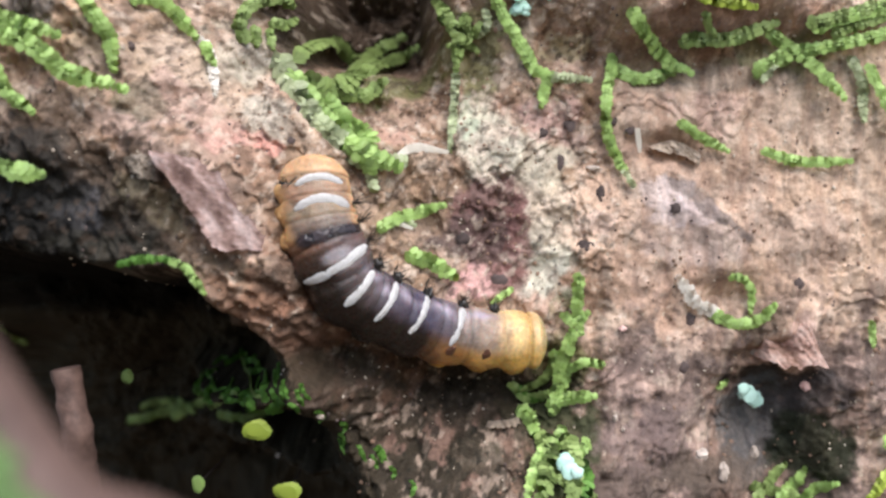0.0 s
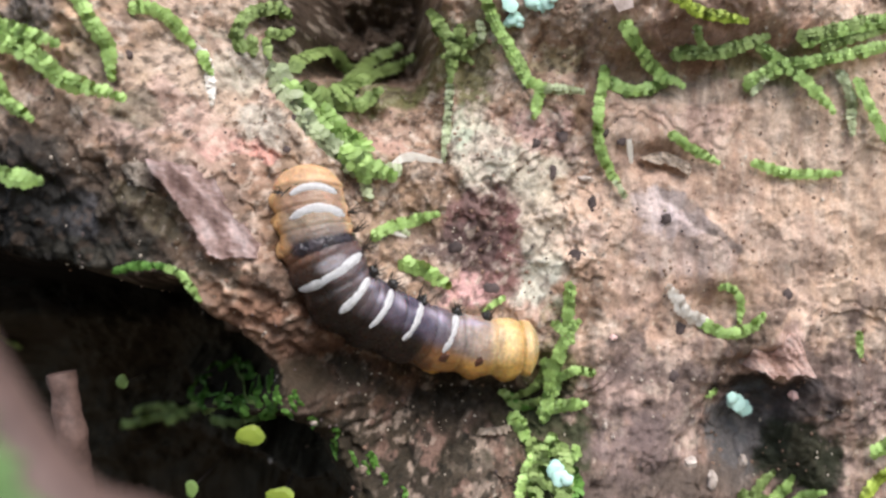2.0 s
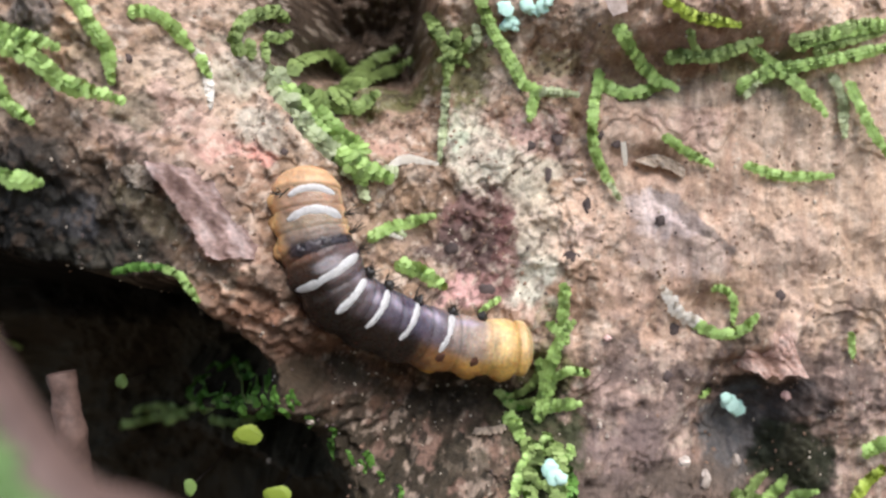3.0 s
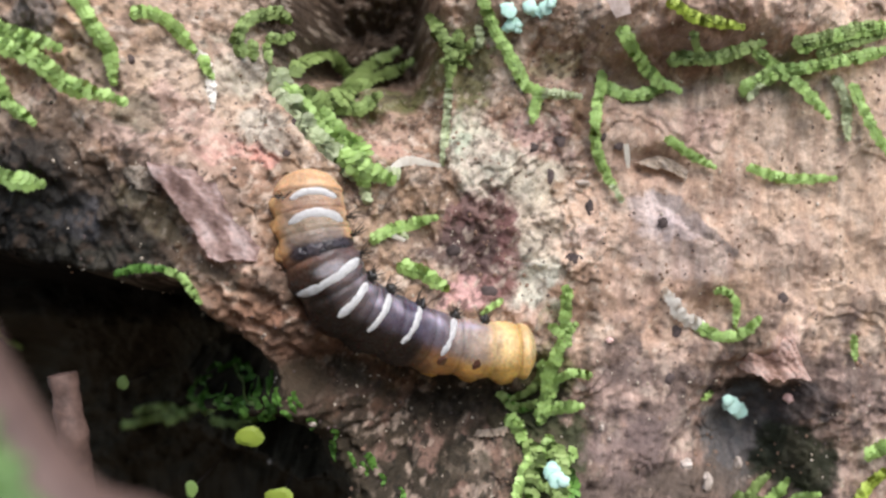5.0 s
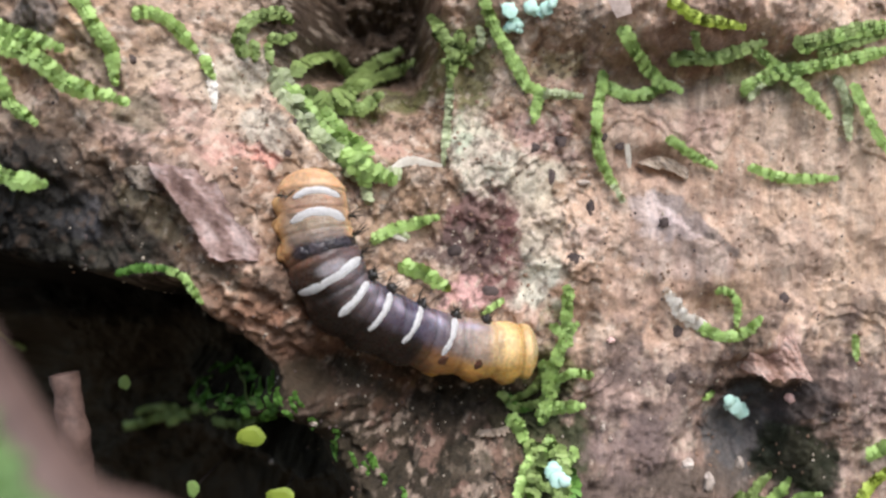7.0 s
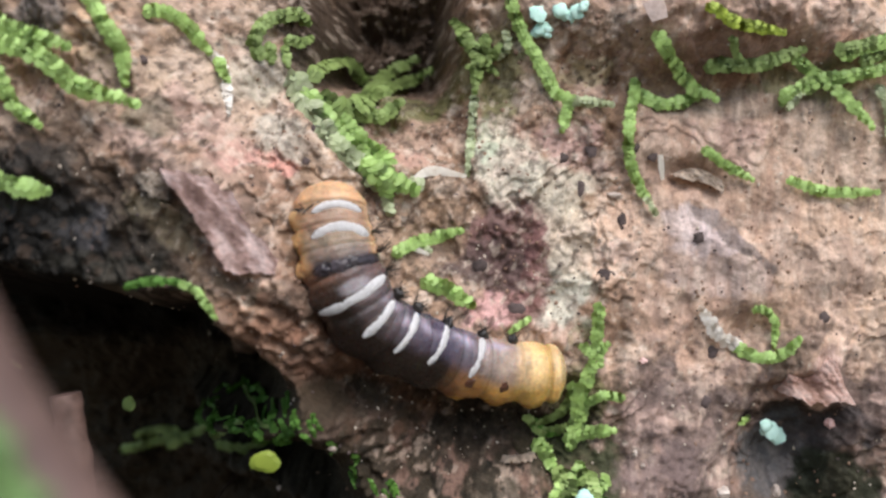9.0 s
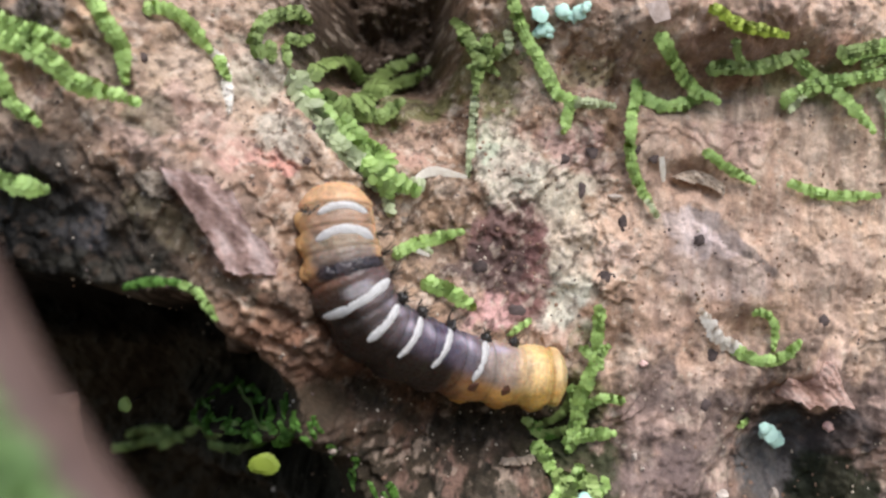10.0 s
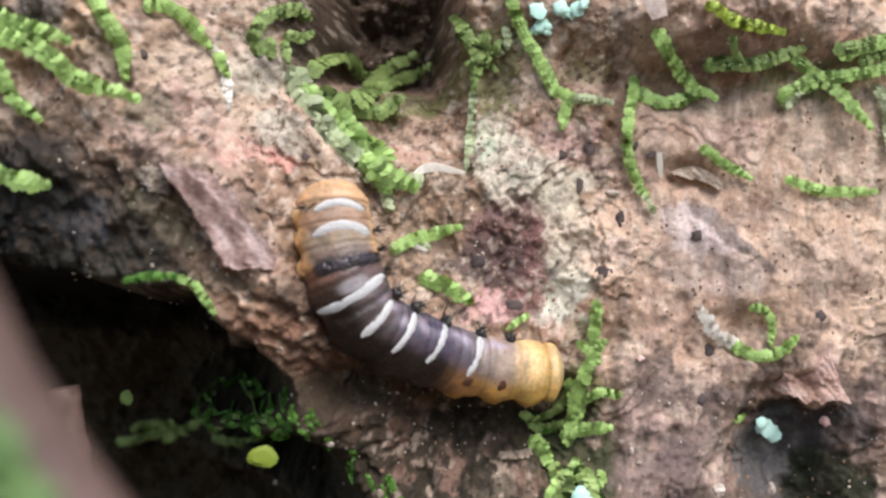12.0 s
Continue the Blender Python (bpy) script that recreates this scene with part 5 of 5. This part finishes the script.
def stub():
    bm = bmesh.new()
    top, low, foot = Vector((-3.435, -0.430, -1.128)) * CM, Vector((-3.333, -0.400, -1.787)) * CM, Vector((-3.481, 0.300, -2.849)) * CM
    path = curve_points([top, top.lerp(low, 0.5), low, foot], 26)
    tube(bm, path, [0.00125 + 0.0002 * i / 25 + 0.00008 * math.sin(1.9 * i) for i in range(26)], 18, 0.10, 4)
    for v in bm.verts:
        if (v.co - top).length < 0.0011:
            v.co.z += 0.0006 * noise.noise(v.co * 2500)
    ob = new("twig_stub", mesh_of("twig_stub", bm, STUB_BARK))
    tagged(ob, "brown broken twig stub standing in dark hollow", "twig")


stub()


def near_branch():
    """A mossy branch that rises from the foot of the trunk close in front of the hollow."""
    bm = bmesh.new()
    pts = [Vector((-2.011, -6.6, 0.329)), Vector((-1.884, -6.6, 0.007)), Vector((-1.719, -6.6, -0.313)), Vector((-1.587, -6.6, -0.524)), Vector((-1.439, -6.6, -0.734)), Vector((-1.275, -6.6, -0.943)), Vector((-0.85, -6.2, -1.5)), Vector((-1.6, -3.0, -4.4)), Vector((-1.3, 0.9, -5.2))]
    path = curve_points([p * CM for p in pts], 90)
    radii = [(0.225 + 0.012 * math.sin(0.5 * i) + 0.004 * max(0, i - 45)) * CM for i in range(90)]
    tube(bm, path, radii, 24, 0.02, 8)
    base = path[-1].copy()
    limb = thing("mossy_branch", base, "pinkish brown thin branch with green moss on it", "branch")
    for v in bm.verts:
        v.co -= base
    part("wood", bm, TWIG, limb)
    rng = random.Random(5)
    bm = bmesh.new()
    spots = [i for i in range(4, 60) if -1.9 * CM < path[i].z < -0.30 * CM and path[i].y < -6.2 * CM]
    for _ in range(620):
        i = rng.choice(spots)
        t = (path[i + 1] - path[i]).normalized()
        k = rng.uniform(-0.9, 0.40)
        out = Vector((0.83 * k, -0.7, 0.55 * k)).normalized()
        c = path[i] + out * radii[i] * rng.uniform(0.92, 1.25) + t * rng.uniform(-0.0006, 0.0006) - base
        blob(bm, c, (0.0006 * rng.uniform(0.6, 1.4), 0.0003, 0.0005 * rng.uniform(0.6, 1.3)), 1, 0.3, rng.random())
    tagged(part("moss", bm, CUSHION, limb, "bright green moss cushion"), kind="stuff")


near_branch()


# ---- grains and crumbs ----
def speck(at, wide, high, seed):
    bm = bmesh.new()
    blob(bm, (0, 0, 0), (wide * CM * 0.5, 0.016 * CM, high * CM * 0.5), 2, 0.26, seed)
    ob = new("dark_speck", mesh_of("dark_speck", bm, SPECK))
    ob.location = bark_point(at[0], at[1], 0.008)
    tagged(ob, "small black grain stuck on bark", "grain", "black grains on the bark")


speck((0.877, 0.999), 0.12, 0.10, 1)
speck((1.074, 0.709), 0.11, 0.16, 2)
speck((1.453, 0.404), 0.10, 0.16, 3)
speck((1.286, -0.100), 0.16, 0.13, 4)
speck((1.161, 1.071), 0.11, 0.12, 5)
speck((2.181, 0.258), 0.11, 0.11, 6)
speck((3.414, -0.489), 0.10, 0.11, 7)
speck((-2.673, 1.619), 0.08, 0.09, 8)
speck((-1.432, 0.870), 0.09, 0.07, 9)
speck((-1.390, 1.190), 0.06, 0.09, 10)
speck((1.580, 1.115), 0.08, 0.10, 11)
speck((1.745, 1.027), 0.09, 0.10, 12)
speck((2.351, -0.841), 0.13, 0.15, 13)
speck((2.251, -1.286), 0.12, 0.13, 14)
speck((0.104, -0.016), 0.14, 0.12, 15)
speck((0.449, -0.416), 0.16, 0.13, 16)


CHIP = plain("white_chip", (0.28, 0.22, 0.18), (0.54, 0.46, 0.40), 0.4, 1500)
PINK_CHIP = plain("pink_chip", (0.50, 0.30, 0.27), (0.70, 0.47, 0.43), 0.5, 1500)


def chip(at, wide, high, mat, label, seed):
    """A little angular splinter stuck on the bark."""
    bm = bmesh.new()
    blob(bm, (0, 0, 0), (wide * CM * 0.5, 0.035 * CM, high * CM * 0.5), 2, 0.3, seed)
    ob = new("wood_chip", mesh_of("wood_chip", bm, mat, False))
    ob.location = bark_point(at[0], at[1], 0.02)
    tagged(ob, label, "wood chip", "pale chips on the bark")


chip((1.379, 0.661), 0.13, 0.06, CHIP, "bright white splinter on orange bark", 1)
chip((3.069, -2.223), 0.10, 0.13, CHIP, "whitish crumb beside dark hole", 2)
chip((2.448, -2.164), 0.15, 0.12, CHIP, "whitish chip on lower bark", 3)
chip((3.524, -1.517), 0.11, 0.10, PINK_CHIP, "pink chip above dark hole", 4)
chip((3.074, -1.195), 0.12, 0.14, CHIP, "pale lump on bark below curled shoot", 5)
chip((1.561, -1.755), 0.05, 0.07, CHIP, "tiny white crumb on bark", 6)
chip((1.637, -1.866), 0.04, 0.05, CHIP, "tiny white crumb on bark", 7)
chip((1.641, -0.899), 0.08, 0.07, PINK_CHIP, "small pinkish crumb on bark", 8)
chip((-1.821, 0.701), 0.04, 0.03, CHIP, "tiny white crumb on bark", 9)
chip((-1.149, -1.533), 0.07, 0.05, CHIP, "small pale crumb on dark bark", 10)
chip((2.639, -2.324), 0.10, 0.2, CHIP, "pale splinter on lower bark", 11)
chip((-2.094, -2.586), 0.05, 0.06, CHIP, "small pale crumb at the hollow", 12)


def crumbs(name, mat, count, box, size, label, seed, keep, flat=0.6):
    """Loose grains scattered over a part of the bark, thicker where keep says so."""
    rng = random.Random(seed)
    bm = bmesh.new()
    base = bark_point((box[0] + box[1]) / 2, (box[2] + box[3]) / 2)
    verts, faces = [], []
    ico = bmesh.new()
    bmesh.ops.create_icosphere(ico, subdivisions=1, radius=1.0)
    shape = np.array([v.co[:] for v in ico.verts])
    tris = [[v.index for v in f.verts] for f in ico.faces]
    ico.free()
    bm.free()
    xs = np.array([rng.uniform(box[0], box[1]) for _ in range(count)])
    zs = np.array([rng.uniform(box[2], box[3]) for _ in range(count)])
    ys = relief(xs, zs)
    dense = fractal(xs, zs, 0.5, 3, seed) + keep(xs, zs)
    for x, y, z, d in zip(xs, ys, zs, dense):
        if d < rng.uniform(-0.3, 0.7):
            continue
        s = size * rng.uniform(0.4, 1.0) ** 1.6
        k = np.array([rng.uniform(0.7, 1.4), flat * rng.uniform(0.7, 1.3), rng.uniform(0.7, 1.4)]) * s
        jitter = 1 + 0.25 * np.array([[rng.uniform(-1, 1)] for _ in range(len(shape))])
        n = len(verts)
        verts.extend(((shape * jitter * k + (x, y - 0.1 * flat * s, z)) * CM - np.array(base)).tolist())
        faces.extend([[a + n for a in f] for f in tris])
    me = bpy.data.meshes.new(name)
    me.from_pydata(verts, [], faces)
    me.materials.append(mat)
    me.polygons.foreach_set("use_smooth", [True] * len(me.polygons))
    ob = new(name, me)
    ob.location = base
    tagged(ob, label, "grains", kind="stuff")


RUST = plain("brown_crumb", (0.10, 0.06, 0.04), (0.30, 0.18, 0.12), 0.6, 900)
crumbs("brown_crumbs", RUST, 2600, (-3.5, 4.4, -2.4, 2.3), 0.024, "fine brown crumbs scattered over the bark", 45, lambda x, z: -step(-1.6, -2.6, x))
crumbs("black_crumbs", SPECK, 1000, (-3.3, 4.4, -2.4, 2.3), 0.017, "fine black crumbs scattered over the bark", 47, lambda x, z: 0.5 * hump(x, z, 0.3, -2.0, 1.5, 0.7))
crumbs("pale_crumbs", CRUMB, 1500, (-3.3, 4.4, -2.4, 2.3), 0.018, "fine pale crumbs scattered over the bark", 49, lambda x, z: 0.2 * hump(x, z, 1.5, 0.5, 1.5, 0.9))


# ---- motion ----
def motions():
    for seg, station, place, turn in MOVING:
        rows = []
        for t, *shifts in MOVES:
            dx, dz = shifts[STATIONS.index(station)]
            rows.append((t, Matrix.Translation(place + Vector((dx, 0, dz)) * 0.001) @ Matrix.Rotation(radians(-turn), 4, "Y")))
        walk(seg, rows)


STATIONS = ("head", "front", "neck", "mid", "back", "tail")
# seconds, then the shift of each station sideways and up, in millimetres
MOVES = [
    (0, (-0.03, -0.01), (-0.02, 0.03), (-0.02, 0.20), (-0.21, 0.02), (-0.22, -0.05), (-0.16, -0.04)),
    (0.5, (-0.10, -0.19), (0.01, -0.09), (0.02, 0.15), (-0.17, -0.01), (-0.17, -0.06), (-0.11, -0.05)),
    (1, (-0.22, -0.24), (-0.11, -0.11), (-0.00, 0.13), (-0.07, 0.09), (-0.11, 0.03), (-0.15, 0.02)),
    (1.5, (-0.00, -0.12), (-0.01, -0.13), (0.09, 0.17), (-0.07, 0.09), (-0.12, 0.05), (-0.14, -0.01)),
    (2, (-0.08, -0.12), (0.06, -0.08), (0.06, 0.17), (-0.06, 0.08), (-0.11, 0.02), (-0.07, -0.01)),
    (2.5, (-0.09, -0.13), (-0.06, -0.07), (0.01, 0.19), (-0.06, 0.09), (-0.13, 0.05), (-0.13, 0.02)),
    (3, (0.01, -0.04), (0.06, -0.05), (0.05, 0.22), (-0.06, 0.08), (-0.07, 0.07), (-0.10, 0.01)),
    (5, (-0.03, -0.19), (-0.02, -0.17), (-0.05, -0.00), (-0.10, -0.07), (-0.08, -0.05), (-0.08, -0.06)),
    (5.5, (-0.08, -0.41), (-0.03, -0.25), (-0.04, -0.10), (-0.03, -0.09), (-0.00, -0.07), (-0.00, -0.03)),
    (6, (0.12, -0.15), (0.05, -0.18), (0.01, 0.03), (-0.07, -0.02), (-0.06, -0.00), (-0.06, -0.06)),
    (6.5, (0.06, -0.16), (0.02, -0.19), (-0.03, 0.02), (-0.07, -0.05), (-0.08, -0.08), (-0.04, -0.09)),
    (7, (0.13, -0.13), (0.05, -0.10), (-0.03, 0.08), (-0.14, -0.00), (-0.10, -0.04), (-0.01, -0.08)),
    (9, (0.05, -0.48), (0.16, -0.42), (0.11, -0.24), (0.08, -0.28), (0.01, -0.16), (-0.13, -0.17)),
    (9.5, (0.35, -0.53), (0.36, -0.54), (0.30, -0.31), (0.33, -0.33), (0.18, -0.15), (-0.05, -0.16)),
    (10, (0.41, -0.53), (0.40, -0.57), (0.33, -0.42), (0.32, -0.49), (0.23, -0.27), (-0.05, -0.23)),
    (10.5, (0.45, -0.57), (0.45, -0.60), (0.40, -0.45), (0.43, -0.52), (0.32, -0.29), (0.01, -0.23)),
    (11, (0.45, -0.62), (0.50, -0.70), (0.46, -0.53), (0.45, -0.63), (0.42, -0.39), (0.14, -0.33)),
    (11.5, (0.23, -0.60), (0.24, -0.71), (0.16, -0.53), (0.21, -0.64), (0.13, -0.42), (-0.05, -0.39)),
    (12, (0.32, -0.68), (0.32, -0.65), (0.07, -0.49), (0.04, -0.60), (0.02, -0.37), (-0.11, -0.33)),
]
motions()
